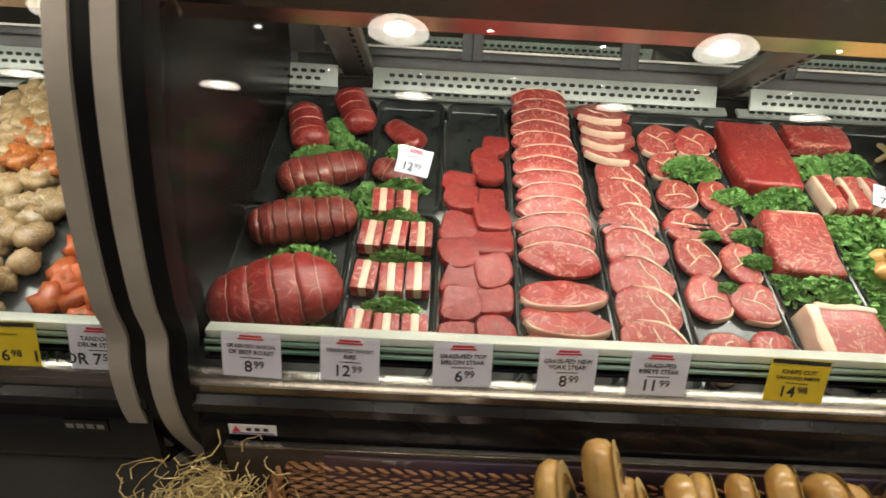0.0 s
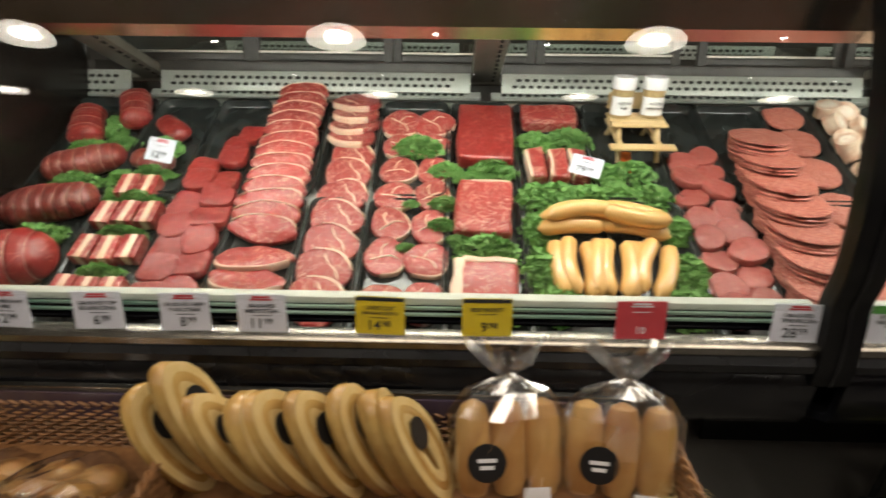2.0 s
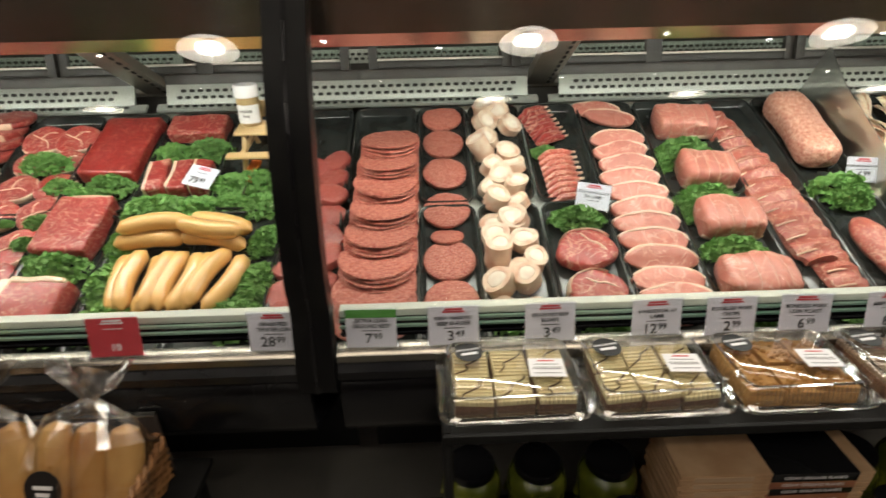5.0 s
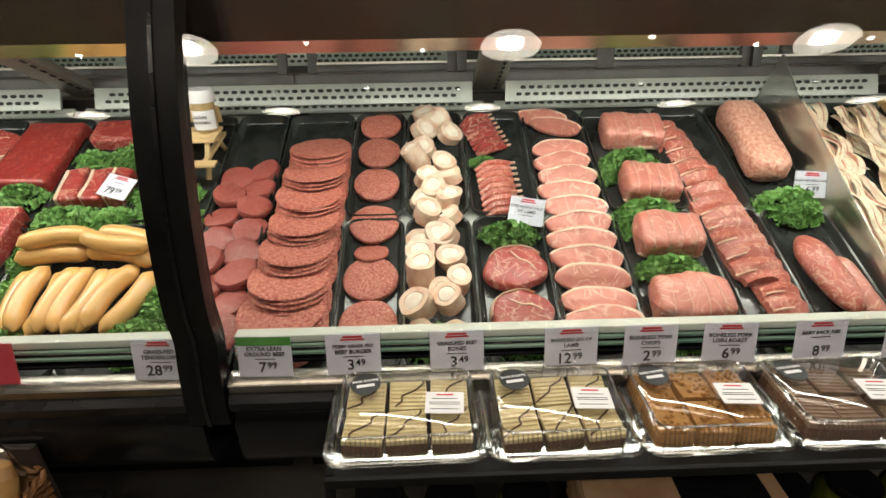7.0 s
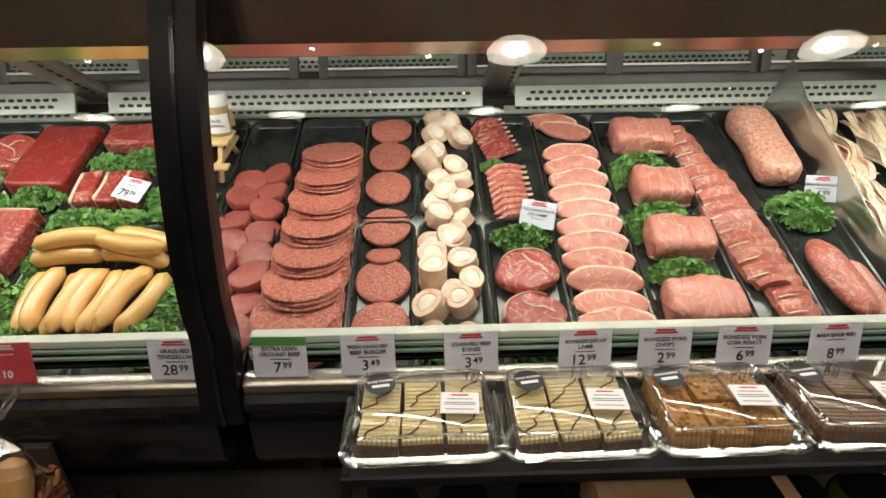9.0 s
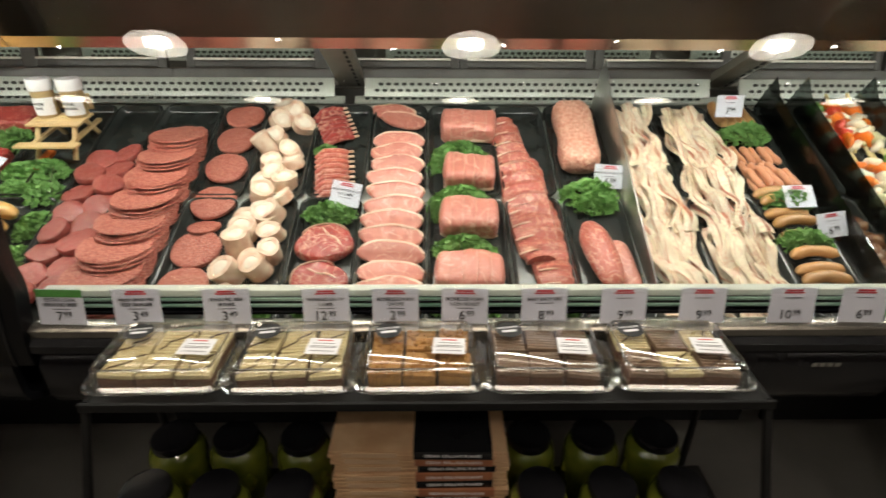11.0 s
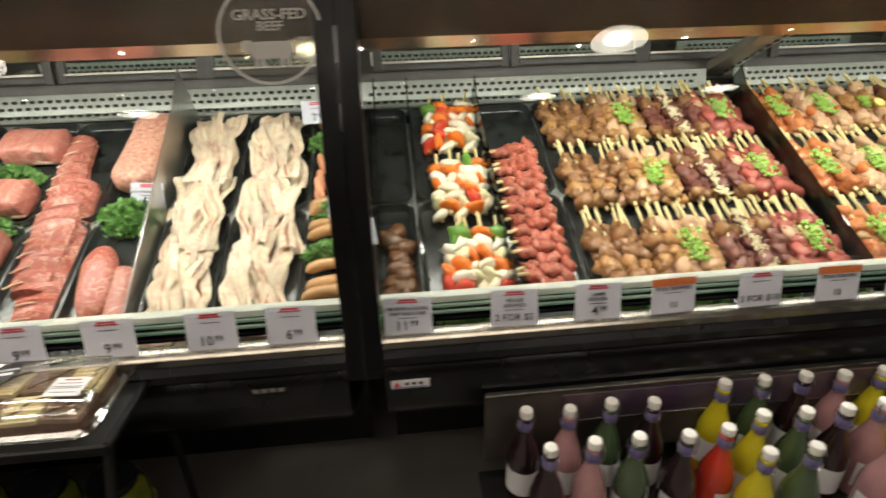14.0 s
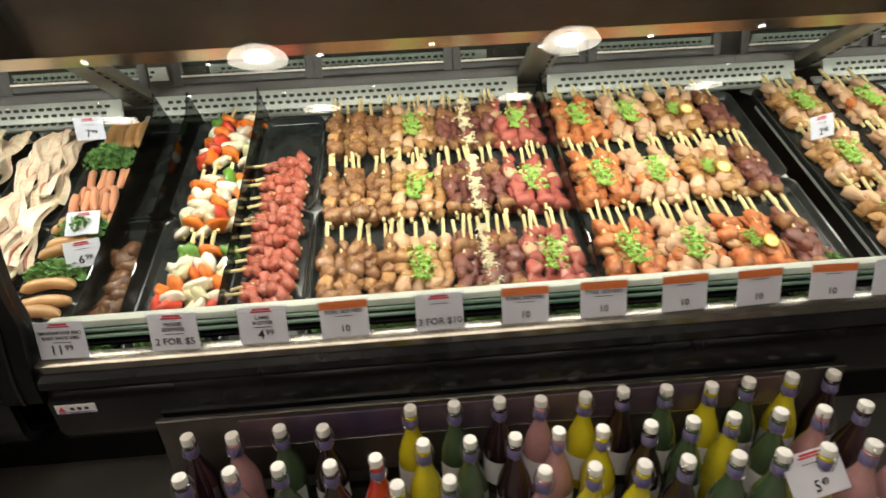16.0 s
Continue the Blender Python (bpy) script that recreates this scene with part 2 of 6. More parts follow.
def share(name, me, parent, m):
    ob = new(name, me)
    ob.parent = parent
    ob.matrix_local = m
    return ob


def thing(name, label, category, m=None, group="", kind=""):
    ob = new(name)
    if m is not None:
        ob.matrix_world = m
    return tagged(ob, label, category, group, kind)


def loft(rings, cap=True, closed=True):
    """Skin over rings of points that have equal counts."""
    bm = bmesh.new()
    vs = [[bm.verts.new(p) for p in r] for r in rings]
    n = len(rings[0])
    for a, b in zip(vs, vs[1:]):
        for i in range(n if closed else n - 1):
            j = (i + 1) % n
            bm.faces.new((a[i], a[j], b[j], b[i]))
    if cap:
        bm.faces.new(vs[0][::-1])
        bm.faces.new(vs[-1])
    return bm


def merge(target, bm, m=Matrix()):
    me = bpy.data.meshes.new("scrap")
    bm.to_mesh(me)
    bm.free()
    me.transform(m)
    target.from_mesh(me)
    bpy.data.meshes.remove(me)
    return target


def box(sx, sy, sz, bevel=0.0, at=(0, 0, 0), seg=2):
    bm = bmesh.new()
    bmesh.ops.create_cube(bm, size=1)
    bmesh.ops.scale(bm, vec=(sx, sy, sz), verts=bm.verts)
    if bevel:
        bmesh.ops.bevel(bm, geom=bm.edges[:], offset=bevel, segments=seg, affect="EDGES", profile=0.6)
    bmesh.ops.translate(bm, vec=at, verts=bm.verts)
    return bm


def rring(w, d, r, z, n=5, cx=0, cy=0):
    """A rounded rectangle of points."""
    pts = []
    for sx, sy, a0 in ((1, 1, 0), (-1, 1, 90), (-1, -1, 180), (1, -1, 270)):
        for i in range(n):
            a = radians(a0 + 90 * i / (n - 1))
            pts.append((cx + sx * (w / 2 - r) + r * math.cos(a), cy + sy * (d / 2 - r) + r * math.sin(a), z))
    return pts


def circ(r, z, n=20, cx=0, cy=0):
    return [(cx + r * math.cos(2 * math.pi * i / n), cy + r * math.sin(2 * math.pi * i / n), z) for i in range(n)]


def tube(points, radius, n=6, taper=None):
    """A round bar along points."""
    pts = [Vector(p) for p in points]
    rings = []
    up = Vector((0.13, 0.29, 0.95)).normalized()
    for i, p in enumerate(pts):
        d = (pts[min(i + 1, len(pts) - 1)] - pts[max(i - 1, 0)]).normalized()
        a = d.cross(up)
        if a.length < 0.05:
            a = d.cross(Vector((1, 0, 0)))
        a.normalize()
        b = d.cross(a)
        r = radius * (taper[i] if taper else 1)
        rings.append([p + r * (math.cos(2 * math.pi * k / n) * a + math.sin(2 * math.pi * k / n) * b) for k in range(n)])
    return loft(rings)


def profile(pts, x0, x1, thick):
    """A sheet bent along (y, z) points, drawn out from x0 to x1."""
    rings = []
    k = len(pts)
    for x in (x0, x1):
        outer, inner = [], []
        for i, (y, z) in enumerate(pts):
            a, b = pts[max(i - 1, 0)], pts[min(i + 1, k - 1)]
            d = Vector((b[0] - a[0], b[1] - a[1])).normalized()
            nrm = Vector((d.y, -d.x)) * thick
            outer.append((x, y, z))
            inner.append((x, y + nrm.x, z + nrm.y))
        rings.append(outer + inner[::-1])
    return loft(rings)


def words(text, size, material, parent, m, name="lettering", align="CENTER"):
    """Raised lettering in the built-in font, as a mesh."""
    cu = bpy.data.curves.new("scrap", "FONT")
    cu.offset = 0.012 * size
    cu.body, cu.size, cu.align_x, cu.align_y, cu.extrude, cu.resolution_u = text, size, align, "CENTER", 0.0004, 2
    tmp = bpy.data.objects.new("scrap", cu)
    me = bpy.data.meshes.new_from_object(tmp)
    bpy.data.objects.remove(tmp)
    bpy.data.curves.remove(cu)
    me.materials.clear()
    me.materials.append(material)
    return share(name, me, parent, m)


SLOPE = math.atan(0.43)
DECK = pose(0, 0.20, 0.742, math.degrees(SLOPE))


def on_deck(x, y, up=0.0, rz=0, rx=0, ry=0, s=1.0):
    """A pose on the sloping display deck: x along the case, y measured level into the case."""
    return DECK @ Matrix.Translation((x, (y - 0.20) / math.cos(SLOPE), up)) @ pose(0, 0, 0, rx, ry, rz) @ Matrix.Scale(s, 4)


# ---- the shell of the store ----
def slab(name, sx, sy, sz, at, material, label, category):
    ob = part(name, box(sx, sy, sz, 0, at), material, smooth=False)
    return tagged(ob, label, category, kind="structure")


slab("floor", 24, 22, 0.1, (2.5, -5, -0.05), M_FLOOR, "grey polished concrete store floor", "floor")
slab("ceiling", 24, 22, 0.1, (2.5, -5, 7.05), M_CEIL, "dark painted high store ceiling", "ceiling")
# Unseen walls added to close the room for bounced light and reflections.
slab("wall_north", 24, 0.15, 7.0, (2.5, 4.0, 3.5), M_WALL, "dim brown wall behind the meat counter", "wall")
slab("wall_south", 24, 0.15, 7.0, (2.5, -15.9, 3.5), M_WALL, "unseen brown far wall added for the canopy to reflect", "wall")
slab("wall_west", 0.15, 20, 7.0, (-9.4, -6, 3.5), M_WALL, "dim brown side wall of the store", "wall")
slab("wall_east", 0.15, 20, 7.0, (14.4, -6, 3.5), M_WALL, "dim brown side wall of the store", "wall")


def dome_lamp():
    lamp = thing("pendant_lamp", "large glass dome pendant lamp hanging from the ceiling", "lamp", group="pendant lamps")
    rings = [circ(r, z, 32) for r, z in ((0.42, 0.0), (0.425, 0.03), (0.40, 0.10), (0.34, 0.18), (0.24, 0.25), (0.10, 0.30), (0.09, 0.31))]
    part("shade", loft(rings, cap=False), M_DOME, lamp, "ribbed clear glass dome")
    part("bulb", loft([circ(0.02, 0.05, 16), circ(0.17, 0.07, 16), circ(0.20, 0.12, 16), circ(0.12, 0.2, 16), circ(0.05, 0.3, 16)]), M_BULB, lamp)
    part("cap", loft([circ(0.09, 0.29, 16), circ(0.10, 0.40, 16), circ(0.05, 0.46, 16)]), M_FRAME, lamp)
    part("stem", tube([(0, 0, 0.36), (0, 0, 1.66)], 0.02), M_FRAME, lamp)
    return lamp


first = dome_lamp()
for o in first.children:
    o.data.transform(Matrix.Scale(0.84, 4) if o.name != "stem" else Matrix())
first.matrix_world = pose(-0.65, -3.9, 5.35)
for lx, ly, lz in ((3.15, -3.9, 5.35), (6.95, -3.9, 5.35), (-4.45, -3.9, 5.35), (-8.0, -8.4, 5.7), (-4.3, -8.4, 5.7), (-0.65, -8.4, 5.7), (3.2, -8.4, 5.7), (7.0, -8.4, 5.7), (10.8, -8.4, 5.7)):
    copy_thing(first, pose(lx, ly, lz))


def spot_lamp():
    lamp = thing("spot_lamp", "small black ceiling spotlight with a white bulb", "spotlight", group="ceiling spotlights")
    part("housing", loft([circ(0.05, 0.0, 14), circ(0.07, 0.02, 14), circ(0.07, 0.18, 14), circ(0.03, 0.20, 14)]), M_FRAME, lamp)
    part("bulb", loft([circ(0.045, -0.006, 14), circ(0.045, 0.004, 14)]), M_SPOT, lamp)
    part("stem", tube([(0, 0, 0.19), (0, 0, 0.72)], 0.012), M_FRAME, lamp)
    return lamp


spot = spot_lamp()
spot.matrix_world = pose(-3.2, -2.2, 6.29)
for i in range(9):
    for j, (yy, dx) in enumerate(((-2.2, 0), (-4.9, 0.5), (-7.2, 1.1))):
        if i or j:
            copy_thing(spot, pose(-3.2 + 1.6 * i + dx, yy + 0.13 * (i % 3), 6.29))

# ---- the refrigerated case ----
GLASS = [(0.030, 0.842), (0.008, 0.90), (0.002, 0.97), (0.010, 1.05), (0.024, 1.13), (0.043, 1.21), (0.066, 1.29), (0.094, 1.37), (0.130, 1.45), (0.170, 1.53), (0.212, 1.60)]


def smooth_line(pts, n=4):
    out = []
    for i in range(len(pts) - 1):
        p0, p1, p2, p3 = (Vector(pts[max(0, min(len(pts) - 1, i + k))]) for k in (-1, 0, 1, 2))
        for s in range(n):
            t = s / n
            out.append(tuple(0.5 * ((2 * p1) + (p2 - p0) * t + (2 * p0 - 5 * p1 + 4 * p2 - p3) * t * t + (3 * p1 - p0 - 3 * p2 + p3) * t ** 3)))
    return out + [tuple(pts[-1])]


GLASSLINE = smooth_line(GLASS)


def vent_panel(x0, x1, y, z, h, lean, rows):
    """A strip with rows of slotted holes, each a slightly raised pill coloured dark for the hole's shade."""
    w = x1 - x0
    panel = tagged(part("vent_panel", box(w, 0.012, h, 0.002), M_VENT), "pale grey steel air vent strip with slotted holes", "vent panel", "rear vents")
    panel.matrix_world = pose((x0 + x1) / 2, y, z, -lean)
    holes = bmesh.new()
    n = int((w - 0.08) / 0.031)
    for r in range(rows):
        zz = h * (r + 1) / (rows + 1) - h / 2
        for i in range(n):
            cx = -w / 2 + 0.05 + 0.031 * i + (0.0155 if r % 2 else 0)
            ring = []
            for k in range(10):
                a = 2 * math.pi * k / 10
                ring.append((cx + 0.0045 * (1 if math.cos(a) > 0 else -1) + 0.006 * math.cos(a), 0.006 * math.sin(a) + zz))
            merge(holes, loft([[(px, -0.0085, pz) for px, pz in ring], [(px, -0.004, pz) for px, pz in ring]]))
    part("vent_holes", holes, M_HOLE, panel, "dark pills coloured as the shade inside slotted air holes", smooth=False)
    return panel


def case_section(xm, half=1.15):
    x0, x1 = xm - half + 0.045, xm + half - 0.045
    case = thing("display_case", "black curved-glass refrigerated butcher display case", "display case", pose(xm, 0, 0), "display case sections")
    L = Matrix.Translation((-xm, 0, 0))
    part("front_panel", profile([(0.02, 0.775), (-0.022, 0.77), (-0.034, 0.755), (-0.034, 0.735), (-0.022, 0.722), (-0.016, 0.715), (-0.022, 0.706), (-0.03, 0.69), (-0.03, 0.60), (-0.015, 0.565), (0.03, 0.54), (0.20, 0.44), (0.42, 0.36), (0.44, 0.02)], x0, x1, -0.02), M_BLACK, case, "glossy black bumper panel", m=L)
    part("ledge", profile([(-0.014, 0.772), (-0.016, 0.790), (-0.008, 0.795), (0.022, 0.796)], x0, x1, -0.005), M_LEDGE, case, "worn aluminium price ledge", m=L)
    # Two green glass edges; the lowest bar is black to draw the dark gap.
    for k, (y, z) in enumerate(((0.050, 0.803), (0.054, 0.820), (0.058, 0.836))):
        part("glass_edge", box(x1 - x0, 0.008, 0.007 if k else 0.004, 0.001, ((x0 + x1) / 2, y, z)), M_EDGE if k else M_BLACK, case, m=L)
    # Black sheet that fills the dark gap behind the edges.
    part("rail_back", box(x1 - x0, 0.004, 0.06, 0, ((x0 + x1) / 2, 0.066, 0.815)), M_BLACK, case, m=L)
    part("rail", box(x1 - x0, 0.030, 0.020, 0.004, ((x0 + x1) / 2, 0.078, 0.850)), M_WHITE, case, "white painted front rail", m=L)
    part("deck", box(x1 - x0, 0.98, 0.02, 0.002), M_DECK, case, "pale painted sloping deck", m=L @ DECK @ Matrix.Translation(((x0 + x1) / 2, 0.36, -0.012)))
    glass = part("front_glass", profile(GLASSLINE, x0, x1, 0.006), M_GLASS, case, "clear curved front glass", m=L)
    glass.visible_shadow = False
    part("canopy", profile([(0.30, 1.447), (0.29, 1.438), (0.285, 1.445), (0.30, 1.64), (0.60, 1.70), (1.10, 1.68)], x0 - 0.04, x1 + 0.04, -0.02), M_CANOPY, case, "polished steel light canopy", m=L)
    part("lamp_cover", box(x1 - x0, 0.06, 0.02, 0.004, ((x0 + x1) / 2, 0.345, 1.462)), M_STEEL, case, m=L)
    part("rear_shelf", box(x1 - x0, 0.09, 0.012, 0.002, ((x0 + x1) / 2, 1.06, 1.105)), M_VENT, case, m=L)
    # sliding rear doors: dark frames round mirror glass
    lean = math.radians(-12)
    rear = L @ Matrix.Translation((0, 1.125, 1.225)) @ Matrix.Rotation(lean, 4, "X")
    part("rear_sill", box(x1 - x0 + 0.09, 0.05, 0.045, 0.004), M_FRAME, case, m=rear @ Matrix.Translation((xm, 0, 0.0)))
    third = (x1 - x0) / 4
    for i in range(4):
        cx = x0 + third * (i + 0.5)
        door = new("rear_door")
        door.parent = case
        door.matrix_local = rear @ Matrix.Translation((cx, 0.02 if i % 2 else 0.035, 0.20))
        door["label"] = "dark-framed sliding glass door"
        part("pane", box(third - 0.05, 0.006, 0.29, 0), M_DOORGLASS, door, smooth=False).visible_shadow = False
        part("edge_strip", box(third - 0.07, 0.008, 0.008, 0.001), M_ALU, door, "thin aluminium edge strip", m=Matrix.Translation((0, -0.012, -0.140)))
        part("frame", box(0.035, 0.02, 0.36, 0.003), M_FRAME, door, m=Matrix.Translation((-third / 2 + 0.018, 0, 0)))
        part("frame", box(0.035, 0.02, 0.36, 0.003), M_FRAME, door, m=Matrix.Translation((third / 2 - 0.018, 0, 0)))
        part("frame", box(third - 0.07, 0.02, 0.026, 0.003), M_FRAME, door, m=Matrix.Translation((0, 0, -0.158)))
    part("back_panel", box(x1 - x0 + 0.09, 0.02, 1.15, 0, (xm, 1.24, 0.575)), M_FRAME, case, m=L, smooth=False)
    return case


for xm in MODULES:
    case_section(xm)

counter = thing("work_counter", "pale steel butchers' work counter behind the sliding glass doors", "counter", pose(2.8, 1.50, 0))
part("worktop", box(11.6, 0.46, 0.03, 0.004, (0, 0, 1.145)), M_VENT, counter, "worn pale steel worktop")
part("splashback", box(11.6, 0.02, 0.42, 0.003, (0, 0.24, 1.37)), M_FRAME, counter, "dark painted splashback")
part("base", box(11.5, 0.40, 1.12, 0.004, (0, 0.02, 0.565)), M_FRAME, counter)


def post(x, silver):
    p = thing("case_post", "curved black frame post between display case glass" if not silver else "curved black post with two brushed aluminium bands", "post", pose(x, 0, 0), "" if silver else "frame posts")
    low = [(0.095, 0.44), (0.035, 0.56), (-0.012, 0.66), (-0.032, 0.75), (-0.030, 0.84)] if silver else [(-0.036, 0.70), (-0.036, 0.76), (-0.022, 0.84)]
    bow = 0.06 if silver else 0.0
    line = smooth_line(low + [(y - 0.016 - bow * max(0.0, z - 0.85) / 0.6, z) for y, z in GLASS[1:]])
    if silver:
        part("post_body", profile(line, -0.078, 0.060, 0.05), M_POST, p)
        part("band", profile([(y - 0.008, z) for y, z in line], -0.083, -0.046, 0.02), M_ALU, p, "brushed aluminium band")
        part("band", profile([(y - 0.008, z) for y, z in line], -0.012, 0.026, 0.02), M_ALU, p, "brushed aluminium band")
    else:
        part("post_body", profile(line, -0.043, 0.043, 0.045), M_POST, p)
        part("seam", profile([(y - 0.004, z) for y, z in line], -0.004, 0.004, 0.006), M_BLACK, p)
    return p


post(-0.630, True)
end = thing("case_end_panel", "dark glossy end panel closing the display case", "case panel", pose(-0.655, 0, 0))
part("panel", loft([[(x, 0.07, 0.70), (x, 0.05, 0.90), (x, 0.06, 1.1), (x, 0.13, 1.40), (x, 0.29, 1.44), (x, 1.10, 1.40), (x, 1.12, 0.98)] for x in (0.0, 0.012)]), mat("dark_end_glass", (0.012, 0.010, 0.009), 0.22, spec=0.25), end, smooth=False)
for px in (1.657, 3.96, 6.26):
    post(px, False)

for i, bx in enumerate((-0.42, 0.89, 2.37, 3.88, 5.42, 6.56)):
    br = tagged(part("canopy_bracket", box(0.11, 0.035, 0.60, 0.006), M_GALV), "galvanised slotted steel bracket holding up the case canopy", "bracket", "canopy brackets")
    br.matrix_world = pose(bx, 0.90, 1.33, 62)
    # Slots are thin dark boxes on the face, coloured for the shade inside.
    slots = bmesh.new()
    for k in range(14):
        merge(slots, box(0.011, 0.003, 0.020, 0, (0.03, -0.0195, -0.27 + 0.042 * k)))
    part("slot", slots, M_HOLE, br, smooth=False)
    nxt = (-0.42, 0.89, 2.37, 3.88, 5.42, 6.56, 8.0)[i + 1]
    vent_panel(bx + 0.06, nxt - 0.06, 1.082, 1.182, 0.074, 24, 2)
    vent_panel(bx + 0.02, nxt - 0.02, 1.065, 1.137, 0.036, 62, 1)
    # Added strip behind the doors, standing in for the vents' reflection in their glass.
    vent_panel(bx + 0.10, nxt - 0.10, 1.66, 1.235, 0.062, 0, 2)
vent_panel(-2.8, -0.48, 1.082, 1.182, 0.074, 24, 2)
vent_panel(-2.8, -0.48, 1.065, 1.137, 0.036, 62, 1)


# ---- trays ----
def tray(x0, x1, y0, y1, material=None, label="black plastic meat tray on the deck"):
    w, d = x1 - x0 - 0.006, (y1 - y0) / math.cos(SLOPE) - 0.006
    rings = [rring(w - 0.02, d - 0.02, 0.03, 0.001), rring(w - 0.006, d - 0.006, 0.035, 0.014), rring(w, d, 0.036, 0.030), rring(w - 0.004, d - 0.004, 0.034, 0.033),
             rring(w - 0.014, d - 0.014, 0.030, 0.030), rring(w - 0.026, d - 0.026, 0.026, 0.010), rring(w - 0.036, d - 0.036, 0.02, 0.006)]
    ob = part("meat_tray", loft(rings), material or M_TRAY)
    ob.matrix_world = on_deck((x0 + x1) / 2, (y0 + y1) / 2, 0.0)
    return tagged(ob, label, "tray", "meat trays")


COLS = [(-0.66, -0.335), (-0.335, -0.105), (-0.105, 0.095), (0.095, 0.32), (0.32, 0.505), (0.505, 0.755), (0.755, 0.985), (0.985, 1.235), (1.235, 1.48), (1.48, 1.66),
        (1.66, 1.89), (1.89, 2.07), (2.07, 2.265), (2.265, 2.475), (2.475, 2.685), (2.685, 2.94), (2.94, 3.13), (3.13, 3.335), (3.345, 3.545), (3.545, 3.78), (3.78, 3.965),
        (3.965, 4.12), (4.12, 4.375), (4.375, 4.60), (4.60, 5.00), (5.00, 5.41), (5.43, 5.82), (5.82, 6.20)]
for i, (a, b) in enumerate(COLS):
    tray(a, b, 0.10, 0.56)
    tray(a, b, 0.565, 1.03)
for a, b in ((-0.98, -0.74), (-1.25, -0.985), (-1.52, -1.255)):
    tray(a, b, 0.10, 1.03)
for a, b in ((6.28, 6.55), (6.55, 6.82)):
    tray(a, b, 0.10, 1.03)

# ---- meats ----
def outline(n, kind, seed):
    """A closed steak outline of unit half-width."""
    r = random.Random(seed)
    ph = [r.uniform(0, 6.28) for _ in range(4)]
    pts = []
    for i in range(n):
        a = 2 * math.pi * i / n
        c, s = math.cos(a), math.sin(a)
        k = 1 + 0.05 * math.sin(2 * a + ph[0]) + 0.04 * math.sin(3 * a + ph[1]) + 0.025 * math.sin(5 * a + ph[2])
        if kind == "loin":
            x, y = c * k, (0.52 * s if s > 0 else 0.40 * s) * k + 0.10 * c * c
        elif kind == "disc":
            x, y = c * (1 + 0.3 * (k - 1)), s * (1 + 0.3 * (k - 1))
        elif kind == "square":
            e = 0.62
            x, y = math.copysign(abs(c) ** e, c) * k, math.copysign(abs(s) ** e, s) * k
        else:
            x, y = c * k, 0.86 * s * k
        pts.append((x, y))
    return pts


def slice_mesh(kind, seed, h=0.25, lump=0.06, n=36):
    """A slice of flesh: rounded rims, gently uneven faces; unit half-width."""
    ol = outline(n, kind, seed)
    rings = []
    for f, z in ((0.90, 0.0), (0.985, 0.06 * h / 0.25), (1.0, 0.5 * h), (0.985, 0.82 * h), (0.93, 0.97 * h), (0.80, 1.03 * h), (0.55, 1.04 * h), (0.25, 1.05 * h)):
        rings.append([(x * f, y * f, z + (lump * noise.noise((x * f * 3 + seed, y * f * 3, seed * 1.7)) if z > 0.6 * h else 0)) for x, y in ol])
    return loft(rings)


def fat_rim(kind, seed, a0, a1, h, width=0.09, n=36):
    """A strip of fat hugging part of the outline."""
    ol = outline(n, kind, seed)
    k0, k1 = int(n * a0 / 360), int(n * a1 / 360)
    rings = []
    for i in range(k0, k1 + 1):
        x, y = ol[i % n]
        t = math.sin(math.pi * (i - k0) / max(1, k1 - k0)) ** 0.5
        w = width * (0.25 + 0.75 * t)
        prof = ((1.0 - w, 1.03 * h), (1.0 - w * 0.5, 1.075 * h), (1.005, 1.00 * h), (1.03, 0.75 * h), (1.035, 0.3 * h), (1.01, 0.02), (0.98, 0.02))
        rings.append([(x * f, y * f, z) for f, z in prof])
    return loft(rings)


def steak_kind(name, kind, seed, h, label, category, group, material, rim=None, extra=None):
    ob = thing(name, label, category, group=group)
    made = [part("flesh", slice_mesh(kind, seed, h), material, ob)]
    if rim:
        made.append(part("fat_rim", fat_rim(kind, seed, rim[0], rim[1], h, rim[2]), M_FAT, ob, "creamy white fat rim"))
    for e in extra or ():
        pts = [(x, y, 1.035 * h) for x, y in e]
        made.append(part("fat_seam", tube(smooth_line(pts, 3), 0.036, 6, [0.4] + [1.0] * (3 * len(pts) - 4) + [0.4]), M_FAT, ob, "pale fat seam"))
    for o in made:
        o.data.transform(Matrix.Scale(0.1, 4))
    return ob


def place(kinds, x, y, up, rz, s, rx=0, ry=0):
    ob = kinds[rnd.randrange(len(kinds))]
    m = on_deck(x, y, up, rz + rnd.uniform(-5, 5), rx, ry)
    made = copy_thing(ob, m)
    made.scale = (10 * s, 10 * s, 10 * s)
    return made


def kinds_of(n, *args, **kw):
    out = []
    for i in range(n):
        k = steak_kind(args[0], args[1], args[2] + i, *args[3:], **kw)
        out.append(k)
    return out


SEAM = [[(-0.1, 0.62), (0.15, 0.25), (0.4, 0.1), (0.62, -0.25)]]
SEAM2 = [[(-0.5, 0.45), (-0.15, 0.1), (0.1, -0.2), (0.1, -0.6)], [(-0.15, 0.1), (0.3, 0.3), (0.6, 0.2)]]
NY = kinds_of(3, "strip_steak", "loin", 11, 0.26, "raw red strip steak with a white fat edge", "steak", "strip steaks", M_BEEFM, (15, 165, 0.085))
TOPS = kinds_of(3, "sirloin_piece", "square", 31, 0.62, "raw dark red top sirloin steak piece", "steak", "sirloin pieces", M_BEEF)
